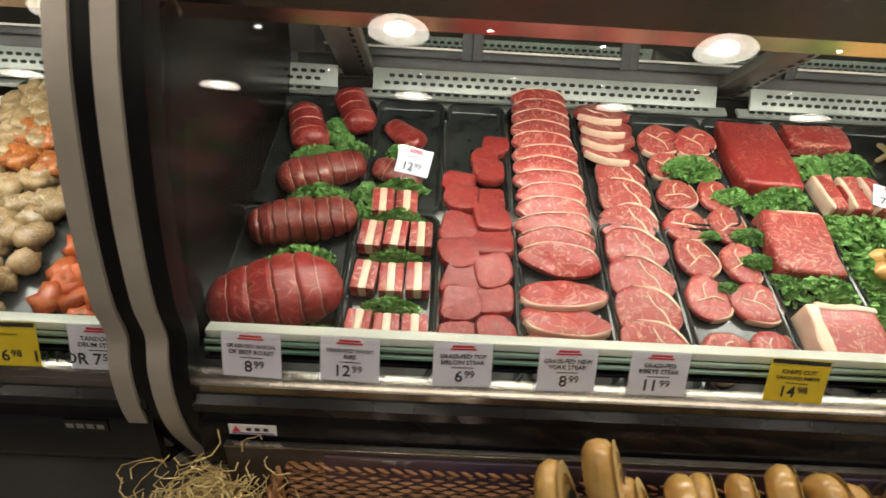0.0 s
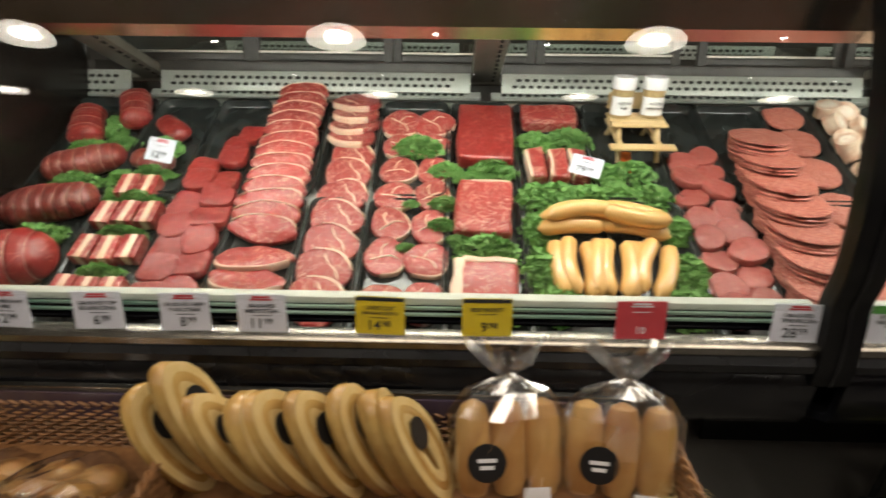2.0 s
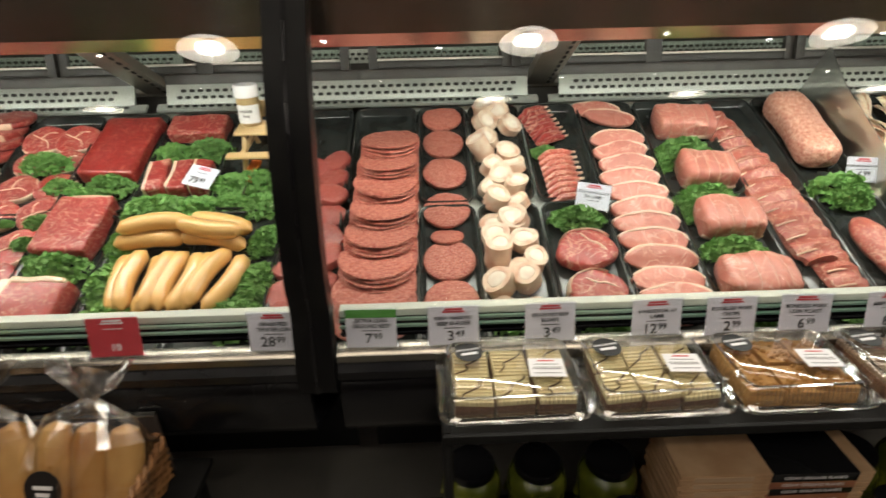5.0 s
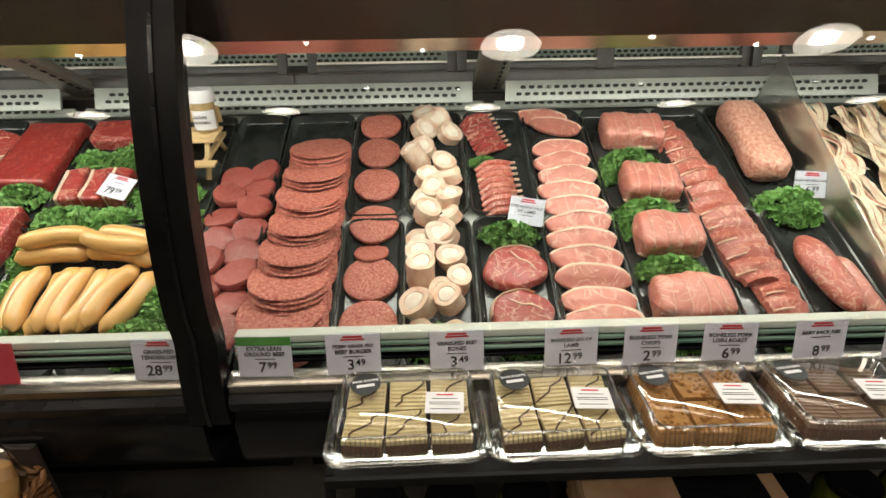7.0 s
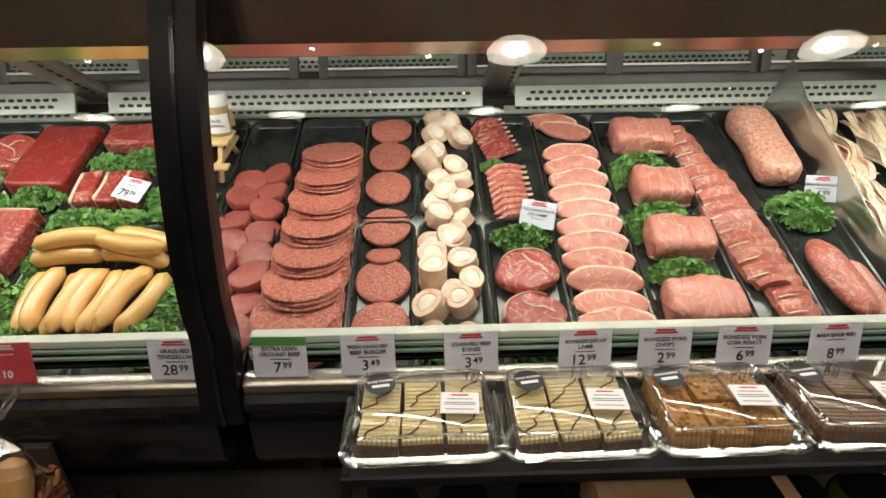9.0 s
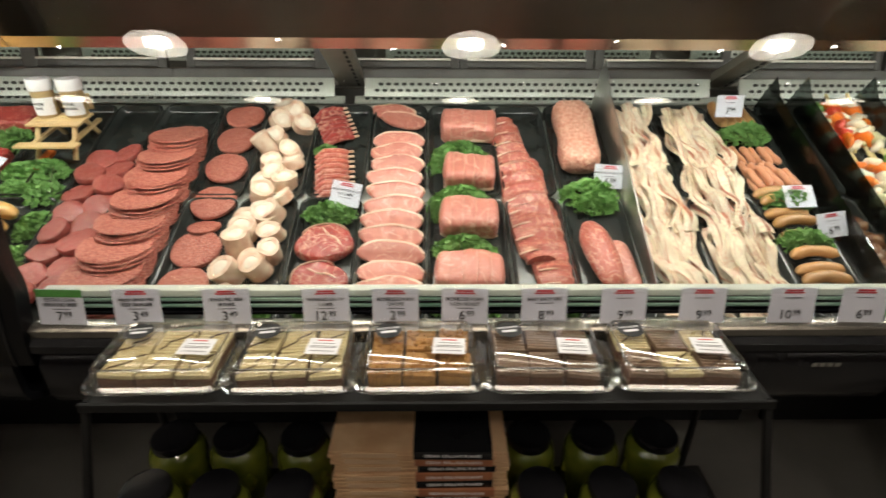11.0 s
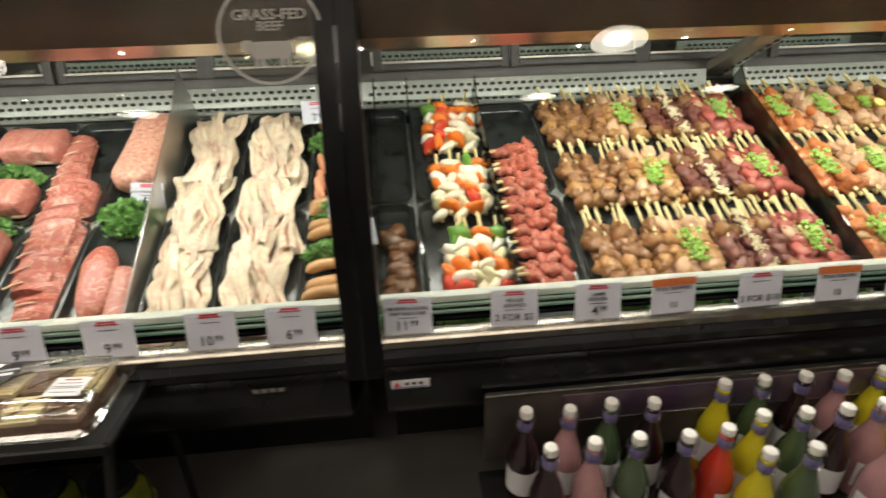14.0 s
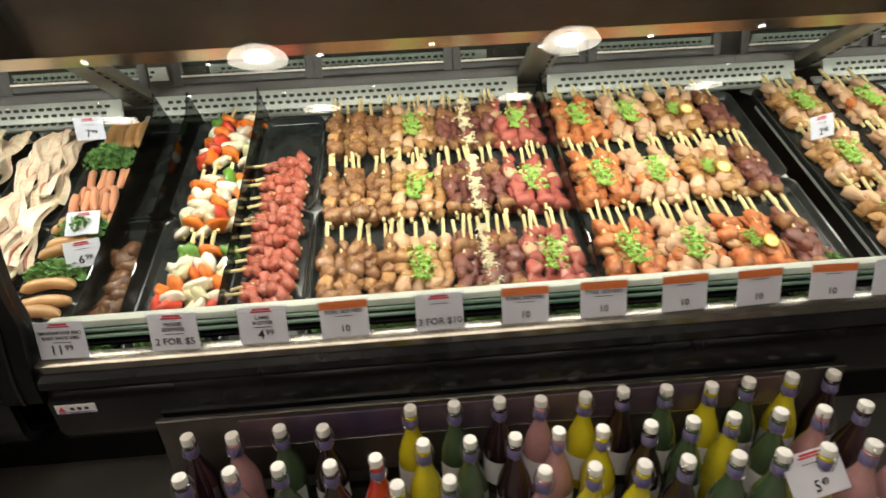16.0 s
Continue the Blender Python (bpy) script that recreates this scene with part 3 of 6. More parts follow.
RIBEYE = kinds_of(3, "ribeye_steak", "round", 41, 0.26, "raw marbled ribeye steak with a curved fat seam", "steak", "ribeye steaks", M_BEEFM, (20, 120, 0.10), SEAM)
RIBCAP = kinds_of(3, "rib_steak", "round", 51, 0.30, "raw bright red rib steak with white fat seams", "steak", "rib steaks", M_BEEFM, (200, 340, 0.08), SEAM2)
TENDER = kinds_of(3, "tenderloin_medallion", "round", 61, 0.5, "raw dark pink tenderloin medallion", "steak", "tenderloin medallions", M_TENDER)
CHOP = kinds_of(3, "pork_chop", "loin", 71, 0.20, "raw pale pink boneless pork chop with a white fat edge", "pork chop", "pork chops", M_PORK, (8, 172, 0.14))
LEGLAMB = kinds_of(2, "lamb_leg_slice", "round", 81, 0.45, "raw red boneless leg of lamb slice", "lamb", "lamb slices", M_LAMB, (30, 150, 0.06), SEAM)
BURGER = kinds_of(3, "beef_burger", "disc", 91, 0.24, "round raw minced beef burger patty", "burger", "burger patties", M_MINCE)
PATTY = kinds_of(3, "mince_patty", "disc", 95, 0.065, "thin raw ground beef patty in an overlapping row", "burger", "stacked patties", M_MINCE)
models = NY + TOPS + RIBEYE + RIBCAP + TENDER + CHOP + LEGLAMB + BURGER + PATTY


def leafclump(seed, w=0.11, d=0.06, h=0.034, n=640):
    """Curly parsley: many small cupped leaves in an uneven mound."""
    r = random.Random(seed)
    bm = bmesh.new()
    for _ in range(n):
        a, q = r.uniform(0, 6.283), r.random() ** 0.5
        x, y = w / 2 * q * math.cos(a) * r.uniform(0.8, 1.15), d / 2 * q * math.sin(a) * r.uniform(0.8, 1.2)
        z = h * (1 - q * q) * r.uniform(0.35, 1.1) + 0.003
        s = r.uniform(0.003, 0.0066)
        m = Matrix.Translation((x, y, z)) @ Euler((r.uniform(-1.2, 1.2), r.uniform(-1.2, 1.2), r.uniform(0, 6.3))).to_matrix().to_4x4()
        c = bm.verts.new(m @ Vector((0, 0, -0.3 * s)))
        ring = [bm.verts.new(m @ Vector((s * math.cos(k * 1.2566) * r.uniform(0.7, 1.25), s * math.sin(k * 1.2566) * r.uniform(0.7, 1.25), s * (0.35 if k % 2 else -0.15)))) for k in range(5)]
        for k in range(5):
            bm.faces.new((c, ring[k], ring[(k + 1) % 5]))
    return bm


PARSLEY = []
for k in range(4):
    ob = part("parsley_garnish", leafclump(k), M_LEAF)
    tagged(ob, "bunch of fresh curly green parsley garnish among the meat", "parsley", "parsley garnishes")
    PARSLEY.append(ob)


def parsley(x, y, s=1.0, rz=0, up=0.012, sy=1.0):
    ob = PARSLEY[rnd.randrange(4)].copy()
    scene.collection.objects.link(ob)
    ob.matrix_world = on_deck(x, y, up, rz) @ Matrix.Diagonal((s, s * sy, s, 1))
    return ob


def roast(name, label, length, radius, material, seed, rings_n=40, ties=6, flat=0.75, crease=0.06, category="roast", square=1.0, blunt=5.5):
    """A tied joint: a lumpy barrel nipped in under each turn of netting."""
    r = random.Random(seed)
    ob = thing(name, label, category)
    rings, n = [], 28
    for i in range(rings_n + 1):
        t = i / rings_n
        u = 2 * t - 1
        base = max(0.03, (1 - abs(u) ** blunt) ** 0.5) * (1 + 0.06 * math.sin(3 * u + seed))
        nip = 1 - crease * max(0, math.cos(2 * math.pi * t * ties)) ** 6
        ring = []
        for k in range(n):
            a = 2 * math.pi * k / n
            f = base * nip * (1 + 0.10 * noise.noise((u * 2 + seed, math.cos(a) * 1.4, math.sin(a) * 1.4)) + 0.03 * noise.noise((u * 7, math.cos(a) * 5, math.sin(a) * 5 + seed)))
            ca = math.copysign(abs(math.cos(a)) ** square, math.cos(a))
            sa = math.copysign(abs(math.sin(a)) ** square, math.sin(a))
            ring.append((u * length / 2 + 0.004 * noise.noise((ca * 3, sa * 3, seed + u)), radius * f * ca, radius * flat * f * sa + radius * flat * 0.93))
        rings.append(ring)
    part("flesh", loft(rings), material, ob)
    if ties:
        for j in range(1, ties):
            i = round(j * rings_n / ties)
            string = [(x, y * 1.012, (z - radius * flat) * 1.012 + radius * flat) for x, y, z in rings[i]]
            part("string", tube(string + string[:1], 0.0008, 5), M_STRING, ob, "white butcher's string")
    return ob


def setat(ob, m):
    ob.matrix_world = m
    return ob


def jit(v):
    return rnd.uniform(-v, v)


# beef roasts, with parsley between them
setat(roast("beef_roast", "large netted raw baron of beef roast", 0.31, 0.088, M_BEEF, 1, ties=6, crease=0.10, square=0.85, blunt=3.4), on_deck(-0.485, 0.27, 0.004, 18))
setat(roast("beef_roast", "dark tied raw beef roast in netting", 0.29, 0.062, M_BEEFB, 2, ties=8, crease=0.13, square=0.85), on_deck(-0.475, 0.50, 0.004, 14))
setat(roast("beef_roast", "dark tied raw beef roast in netting", 0.26, 0.056, M_BEEFB, 3, ties=7, crease=0.13, square=0.85), on_deck(-0.455, 0.68, 0.004, 22))
setat(roast("beef_roast", "raw red eye of round roast with a fat cap", 0.20, 0.058, M_BEEF, 4, ties=4), on_deck(-0.535, 0.86, 0.004, 108))
setat(roast("beef_roast", "raw red eye of round roast with string", 0.20, 0.056, M_BEEF, 5, ties=4), on_deck(-0.40, 0.95, 0.004, 112))
for x, y, s, rz in ((-0.47, 0.385, 1.6, 16), (-0.46, 0.60, 1.5, 16), (-0.50, 0.77, 1.2, 10), (-0.44, 0.865, 1.3, 115), (-0.38, 0.79, 1.1, 0), (-0.38, 0.19, 1.1, 10), (-0.33, 0.62, 1.0, 80)):
    parsley(x, y, s, rz)
setat(roast("flank_steak", "raw bright red flank steak roll", 0.15, 0.045, M_BEEF, 6, ties=0, flat=0.6), on_deck(-0.23, 0.86, 0.008, -42))
setat(roast("flank_steak", "raw red rolled flank steak", 0.16, 0.045, M_BEEFB, 7, ties=3, flat=0.6), on_deck(-0.24, 0.70, 0.008, -22))
parsley(-0.22, 0.78, 1.2, -30)


def short_rib(seed):
    ob = thing("short_rib", "block of raw beef short rib with layered white fat", "short rib", group="short ribs")
    for k in range(3):
        part("lean" if k != 1 else "fat_layer", box(0.021, 0.088, 0.042, 0.006, ((k - 1) * 0.0195, 0, 0.022 + 0.001 * (k % 2))), M_FAT if k == 1 else M_BEEFM, ob)
    return ob


sr = short_rib(1)
models.append(sr)
for row, y in enumerate((0.21, 0.345, 0.475, 0.585)):
    for k in range(3 if row < 3 else 2):
        copy_thing(sr, on_deck(-0.29 + 0.066 * k + (0.02 if row == 3 else 0), y + jit(0.004), 0.008, jit(6)))
    parsley(-0.22, y + 0.065, 1.3, 0, 0.012, 0.6)
parsley(-0.31, 0.55, 0.9, 60)

for i in range(7):
    y = 0.19 + 0.082 * i
    for k in range(2):
        place(TOPS, -0.052 + 0.082 * k + jit(0.006), y + 0.025 * k + jit(0.014), 0.008 + 0.01 * ((i + k) % 2), 90 * rnd.randrange(4) + jit(14), 0.053 + jit(0.005), rx=jit(8) + 6, ry=jit(6))
for x, y in ((0.02, 0.78), (0.055, 0.84)):
    place(TOPS, x, y, 0.008, 0, 0.044)

for i in range(13):          # strip steaks shingled up the tray
    place(NY, 0.205 + jit(0.004), 0.42 + 0.052 * i, 0.020 + 0.0012 * i, 0, 0.105 - 0.0012 * i, rx=18)
for y in (0.19, 0.26, 0.33):
    place(NY, 0.20 + jit(0.006), y, 0.010, 180, 0.108, rx=10)

for i, y in enumerate((0.20, 0.29, 0.385, 0.475, 0.565, 0.655, 0.735)):
    place(RIBEYE, 0.405 + 0.004 * i, y, 0.012 + 0.004 * (i % 2), -14, 0.086 - 0.0012 * i, rx=10)
for i in range(4):
    place(RIBEYE, 0.415, 0.83 + 0.055 * i, 0.02 + 0.004 * i, 180, 0.088, rx=16)
for i, y in enumerate((0.20, 0.335, 0.46, 0.575, 0.685)):
    for k in range(2):
        place(RIBCAP, 0.572 + 0.122 * k + 0.004 * i, y + jit(0.01), 0.010, 60 + jit(30), 0.071 - 0.001 * i, rx=6)
for x in (0.585, 0.70):
    place(RIBCAP, x, 0.90, 0.02, 20, 0.072, rx=14)
    place(RIBCAP, x, 0.80, 0.012, 20, 0.060, rx=14)
for x, y, s in ((0.65, 0.77, 1.5), (0.64, 0.53, 0.5), (0.635, 0.37, 0.5), (0.745, 0.67, 1.0), (0.745, 0.53, 0.9), (0.74, 0.45, 0.8)):
    parsley(x, y, s, 0, 0.03)


def slab_cut(name, label, w, d, h, material, seed, cap=None, category="beef cut"):
    """A thick rectangular cut with soft, slightly skewed edges and a fat cap."""
    ob = thing(name, label, category)
    bm = box(w, d, h, min(h, w, d) * 0.28, (0, 0, h / 2), 4)
    bmesh.ops.subdivide_edges(bm, edges=bm.edges[:], cuts=2, use_grid_fill=True)
    for v in bm.verts:
        k = noise.noise((v.co.x * 16 + seed, v.co.y * 16, v.co.z * 16))
        v.co += Vector((0.010 * k, 0.010 * noise.noise((v.co.y * 14, v.co.x * 14 + seed, 3)), 0.006 * k if v.co.z > h * 0.3 else 0))
    part("flesh", bm, material, ob)
    for cx, cy, cw, cd in cap or ():
        bm = box(cw, cd, h * 0.98, 0.010, (cx, cy, h * 0.5 + 0.003), 3)
        bmesh.ops.subdivide_edges(bm, edges=bm.edges[:], cuts=2, use_grid_fill=True)
        for v in bm.verts:
            v.co += Vector((0.008 * noise.noise((v.co.x * 20, v.co.y * 20, seed)), 0.008 * noise.noise((v.co.y * 20, seed, v.co.x * 20)), 0))
        part("fat_cap", bm, M_FAT, ob, "thick creamy fat cap")
    return ob


setat(slab_cut("prime_rib", "raw boneless rib roast with thick white fat", 0.17, 0.16, 0.075, M_BEEFM, 1, [(-0.078, 0, 0.032, 0.15), (0.0, 0.072, 0.15, 0.022)]), on_deck(0.865, 0.235, 0.006, -4))
setat(slab_cut("beef_brisket", "raw beef brisket slab with fat edge", 0.17, 0.22, 0.065, M_BEEFM, 2, [(0.02, 0.106, 0.12, 0.014)]), on_deck(0.865, 0.50, 0.006, -3))
setat(slab_cut("beef_brisket", "raw flat marbled beef brisket slab", 0.19, 0.30, 0.06, M_BEEF, 3), on_deck(0.88, 0.84, 0.006, -2))
for x, y, s in ((0.87, 0.365, 1.7), (0.90, 0.67, 1.5), (0.83, 0.64, 1.0), (0.91, 0.17, 1.2), (0.79, 0.40, 0.8)):
    parsley(x, y, s, 0, 0.02)
setat(slab_cut("beef_steak", "thick raw marbled beef steak", 0.20, 0.11, 0.05, M_BEEFM, 4), on_deck(1.11, 0.94, 0.008, 0))
for x in (1.045, 1.12, 1.185):
    setat(slab_cut("bone_in_steak", "raw tomahawk steak end with fat edge", 0.062, 0.14, 0.05, M_BEEFM, int(x * 90), [(-0.026, 0, 0.012, 0.13)]), on_deck(x, 0.70, 0.008, jit(8)))
for x, y, s, rz in ((1.05, 0.82, 1.3, 0), (1.17, 0.83, 1.5, 0), (1.10, 0.57, 1.6, 0), (1.03, 0.45, 1.4, 70), (1.03, 0.31, 1.5, 80), (1.06, 0.20, 1.5, 10), (1.20, 0.57, 1.4, 20), (1.36, 0.68, 1.4, 0), (1.40, 0.58, 1.3, 0),
                    (1.44, 0.45, 1.2, 60), (1.44, 0.30, 1.4, 80), (1.40, 0.20, 1.6, 10), (1.27, 0.67, 1.2, 50), (1.02, 0.58, 1.2, 60), (1.30, 0.60, 1.0, 0)):
    parsley(x, y, s, rz, 0.012, 1.3)


def sausage_mesh(length, r, bend):
    pts, tp = [], []
    for i in range(13):
        u = 2 * i / 12 - 1
        pts.append((u * length / 2, bend * (1 - u * u), r))
        tp.append(max(0.12, (1 - abs(u) ** 7) ** 0.5))
    return tube(pts, r, 12, tp)


def sausage(name, label, length, r, bend, material, group):
    return tagged(part(name, sausage_mesh(length, r, bend), material), label, "sausage", group)


SM = [sausage("smoked_sausage", "plump smooth yellow smoked sausage on parsley", 0.20, 0.0262, b, M_SAUS, "yellow sausages") for b in (0.012, 0.022, -0.016)]
models += SM
for i in range(9):           # a fanned front row, then pairs lying across behind it
    copy_thing(SM[i % 3], on_deck(1.080 + 0.0345 * i, 0.305 + 0.006 * math.sin(i * 2.1), 0.016 + 0.010 * (i % 2), 96 - 3.6 * i + jit(3)))
for i, (x, y, rz, up) in enumerate(((1.12, 0.425, 4, 0.036), (1.30, 0.415, -12, 0.036), (1.13, 0.475, 3, 0.036), (1.31, 0.475, -15, 0.040), (1.14, 0.445, 7, 0.074), (1.30, 0.445, -12, 0.076))):
    copy_thing(SM[i % 3], on_deck(x, y, up, rz))

for i in range(8):
    y = 0.185 + 0.078 * i
    for k in range(2):
        place(TENDER, 1.532 + 0.086 * k + jit(0.005), y + 0.03 * k, 0.008 + (0.012 if (i + k) % 3 == 0 else 0), jit(180), 0.055 + jit(0.005), rx=9)

for row in range(7):         # leaning stacks of patties
    for k in range(8):
        place(PATTY, 1.775 + 0.004 * row + jit(0.003), 0.180 + 0.094 * row + 0.0080 * k, 0.026 + 0.0074 * k, 0, 0.108 - 0.002 * row, rx=-19 + jit(2))
for i, y in enumerate((0.225, 0.36, 0.545, 0.70, 0.84, 0.975)):
    place(BURGER, 1.978, y, 0.010, jit(90), 0.076 - 0.001 * i)
place(BURGER, 1.975, 0.445, 0.010, 0, 0.05, rx=-25)


def marrow_bone(seed, r, h):
    ob = thing("marrow_bone", "sawn raw beef marrow bone with a pale core", "bone", group="marrow bones")
    ol = outline(22, "round", seed)
    part("bone_shaft", loft([[(x * r * f * 1.05, y * r * f * 1.15, z) for x, y in ol] for f, z in ((0.92, 0), (1.02, 0.1 * h), (0.94, 0.5 * h), (1.0, 0.92 * h), (0.96, h), (0.62, h), (0.58, h * 0.93))]), M_BONE, ob)
    part("marrow", loft([[(x * r * f, y * r * f * 1.1, z) for x, y in ol] for f, z in ((0.62, h * 0.85), (0.60, h * 0.99), (0.3, h * 1.02))]), M_MARROW, ob, "creamy bone marrow")
    return ob


MB = [marrow_bone(i, 0.040, (0.045, 0.06, 0.035)[i % 3]) for i in range(4)]
models += MB
for i in range(9):
    for k in range(2):
        copy_thing(MB[rnd.randrange(4)], on_deck(2.125 + 0.078 * k + jit(0.01), 0.20 + 0.072 * i + jit(0.012), 0.01, jit(180), jit(24) + 8, jit(24))).scale = (rnd.uniform(0.75, 1.05), rnd.uniform(0.75, 1.15), rnd.uniform(0.8, 1.5))
for x, y in ((2.12, 0.93), (2.19, 0.98), (2.21, 0.91), (2.14, 0.99), (2.13, 0.84), (2.17, 0.30), (2.16, 0.48), (2.17, 0.66)):
    copy_thing(MB[rnd.randrange(4)], on_deck(x, y, 0.022, jit(180), jit(30), jit(30)))
parsley(2.17, 0.165, 1.6, 0, 0.012, 1.2)


def rack(name, label, ribs, length, material, category="ribs", w=0.11):
    """A curved rack of ribs: meat bars side by side, with bone ends."""
    ob = thing(name, label, category)
    for i in range(ribs):
        t = i / (ribs - 1) - 0.5
        y = t * length
        part("rib", tube([(-w / 2, y - 0.01, 0.018), (-w / 5, y, 0.036), (w / 5, y, 0.036), (w / 2, y + 0.01, 0.016)], length / ribs * 0.62, 8, (0.7, 1, 1, 0.75)), material, ob)
        part("bone_end", tube([(w / 2 - 0.01, y + 0.01, 0.018), (w / 2 + 0.022, y + 0.014, 0.013)], 0.0045, 6), M_BONE, ob, "pale bone tip")
    return ob


setat(rack("lamb_rack", "raw rack of lamb with rib bones", 8, 0.15, M_LAMB, "lamb"), on_deck(2.33, 0.90, 0.012, 22, 10))
setat(rack("lamb_rack", "raw frenched rack of lamb with rib bones", 9, 0.18, M_PORKR, "lamb"), on_deck(2.355, 0.66, 0.012, 6, 10))
place(LEGLAMB, 2.372, 0.37, 0.012, 0, 0.085)
place(LEGLAMB, 2.37, 0.235, 0.012, 30, 0.082, rx=8)
for x, y, s in ((2.32, 0.775, 0.9), (2.37, 0.485, 1.5), (2.38, 0.155, 1.4)):
    parsley(x, y, s, 0, 0.02)

for i in range(9):
    place(CHOP, 2.578 + jit(0.004), 0.33 + 0.060 * i, 0.022 + 0.001 * i, 0, 0.098 - 0.0012 * i, rx=20)
for y, u in ((0.175, 0.01), (0.205, 0.02), (0.265, 0.012)):
    place(CHOP, 2.58, y, u, 0, 0.098, rx=6)
for x, y in ((2.55, 0.985), (2.59, 0.94)):
    place(CHOP, x, y, 0.016, -15, 0.085, rx=12)

for i, (y, l) in enumerate(((0.255, 0.205), (0.46, 0.19), (0.655, 0.18), (0.89, 0.21))):
    loin = setat(roast("pork_loin_roast", "raw pink tied boneless pork loin roast", l, 0.066, M_PORK, 20 + i, ties=5, flat=0.66, crease=0.045, square=0.52, blunt=14), on_deck(2.812 + 0.008 * i, y, 0.006, -3))
    part("fat_cap", sausage_mesh(l * 0.96, 0.012, 0.004), M_FAT, loin, "creamy fat edge", m=Matrix.Translation((0, -0.055, 0.008)))
for y in (0.16, 0.355, 0.555, 0.765):
    parsley(2.80, y, 1.7, 0, 0.012)
parsley(2.715, 0.52, 1.0, 90)
parsley(2.72, 0.72, 1.0, 60)


def rib_slab(name, label, length, w, material, seed):
    """A long side of ribs: a flat curved slab with ridges over each bone."""
    ob = thing(name, label, "ribs")
    rings, n = [], 44
    for i in range(n + 1):
        t = i / n
        y = (t - 0.5) * length
        ww = w * (0.75 + 0.25 * math.sin(math.pi * min(1, t * 1.3))) * (1 if 0.03 < t < 0.97 else 0.8)
        hz = 0.030 + 0.006 * math.cos(t * 2 * math.pi * 13)
        off = 0.012 * math.sin(3 * t + seed)
        rings.append([(off + ww * f, y + 0.006 * noise.noise((f * 4, t * 9, seed)), z * hz + 0.004 * noise.noise((f * 6 + seed, t * 20, 1))) for f, z in ((-0.5, 0.1), (-0.46, 0.6), (-0.25, 1.0), (0.0, 1.15), (0.25, 1.0), (0.46, 0.55), (0.5, 0.1))])
    part("meat", loft(rings), material, ob)
    for k in range(12):
        y = (k / 12 - 0.46) * length
        part("rib_bone", tube([(-w * 0.36, y, 0.026), (-w * 0.2, y + 0.003, 0.031), (w * 0.02, y + 0.006, 0.0325)], 0.0030, 6), M_FAT, ob, "rib bone under pale membrane")
    return ob


setat(rib_slab("back_ribs", "long raw rack of baby back pork ribs", 0.68, 0.15, M_PORKR, 1), on_deck(3.0, 0.62, 0.016, 4, 0, -8))
setat(rib_slab("back_ribs", "long raw rack of baby back pork ribs", 0.62, 0.14, M_PORKR, 2), on_deck(3.062, 0.44, 0.006, 2, 0, 6))
parsley(3.06, 0.16, 1.3)
setat(roast("ground_pork_loaf", "mound of raw lean ground pork", 0.36, 0.074, M_PMINCE, 30, ties=0, flat=0.7, category="ground pork", square=0.6, blunt=9), on_deck(3.225, 0.83, 0.006, 88))
setat(roast("pork_tenderloin", "raw pork tenderloin on a tray", 0.26, 0.052, M_PORKR, 31, ties=0, flat=0.7, blunt=2.6), on_deck(3.215, 0.33, 0.006, 98))
setat(roast("pork_tenderloin", "raw pale pork tenderloin on a tray", 0.20, 0.035, M_PORK, 32, ties=0, flat=0.7), on_deck(3.28, 0.29, 0.006, 96))
parsley(3.23, 0.575, 1.8, 0, 0.015)
parsley(3.24, 0.535, 1.4, 0, 0.015)

div = thing("acrylic_divider", "clear acrylic divider standing between bacon and pork trays", "divider", on_deck(3.338, 0.57, 0.0))
bm = loft([[(x, -0.50, 0), (x, -0.50, 0.06), (x, 0.35, 0.19), (x, 0.50, 0.24), (x, 0.52, 0)] for x in (-0.002, 0.002)])
part("sheet", bm, clear("acrylic", (0.80, 0.81, 0.79), 1.2, 0.35, 0.22), div, smooth=False)


def bacon_strip(seed, length, w):
    r = random.Random(seed)
    rings, lean = [], []
    n = 26
    p = [r.uniform(0, 6.3) for _ in range(4)]
    for i in range(n + 1):
        t = i / n
        y = (t - 0.5) * length
        x = 0.016 * math.sin(6 * t + p[0]) + 0.006 * math.sin(15 * t + p[2])
        z = 0.014 + 0.011 * math.sin(11 * t + p[1])
        tw = 0.45 * math.sin(6 * t + p[2])
        ww = w * (0.8 + 0.2 * math.sin(11 * t + p[3]))
        rings.append([(x + ww * f * math.cos(tw), y, z + ww * f * math.sin(tw) * 0.6 + zz + 0.004 * math.sin(8 * f + 6 * t + p[0])) for f, zz in ((-0.5, 0), (-0.2, 0.003), (0.1, 0.003), (0.5, 0), (0.1, -0.002), (-0.2, -0.002))])
        c, half = 0.10 * math.sin(5 * t + p[3]) - 0.12, 0.02 + 0.10 * max(0.0, math.sin(7 * t + p[1]))
        lean.append([(x + ww * f * math.cos(tw), y, z + ww * f * math.sin(tw) * 0.6 + zz + 0.004 * math.sin(8 * f + 6 * t + p[0])) for f, zz in ((c - half, 0.0020), (c, 0.0042), (c + half, 0.0042), (c, 0.0015))])
    ob = thing("bacon_strip", "long pale strip of raw streaky bacon", "bacon", group="bacon strips")
    part("fat", loft(rings), M_BACON, ob, "creamy white bacon fat")
    part("lean_streak", loft(lean), M_BACONL, ob, "pink lean streak")
    return ob


BAC = [bacon_strip(k, 0.34, 0.046) for k in range(5)]
models += BAC
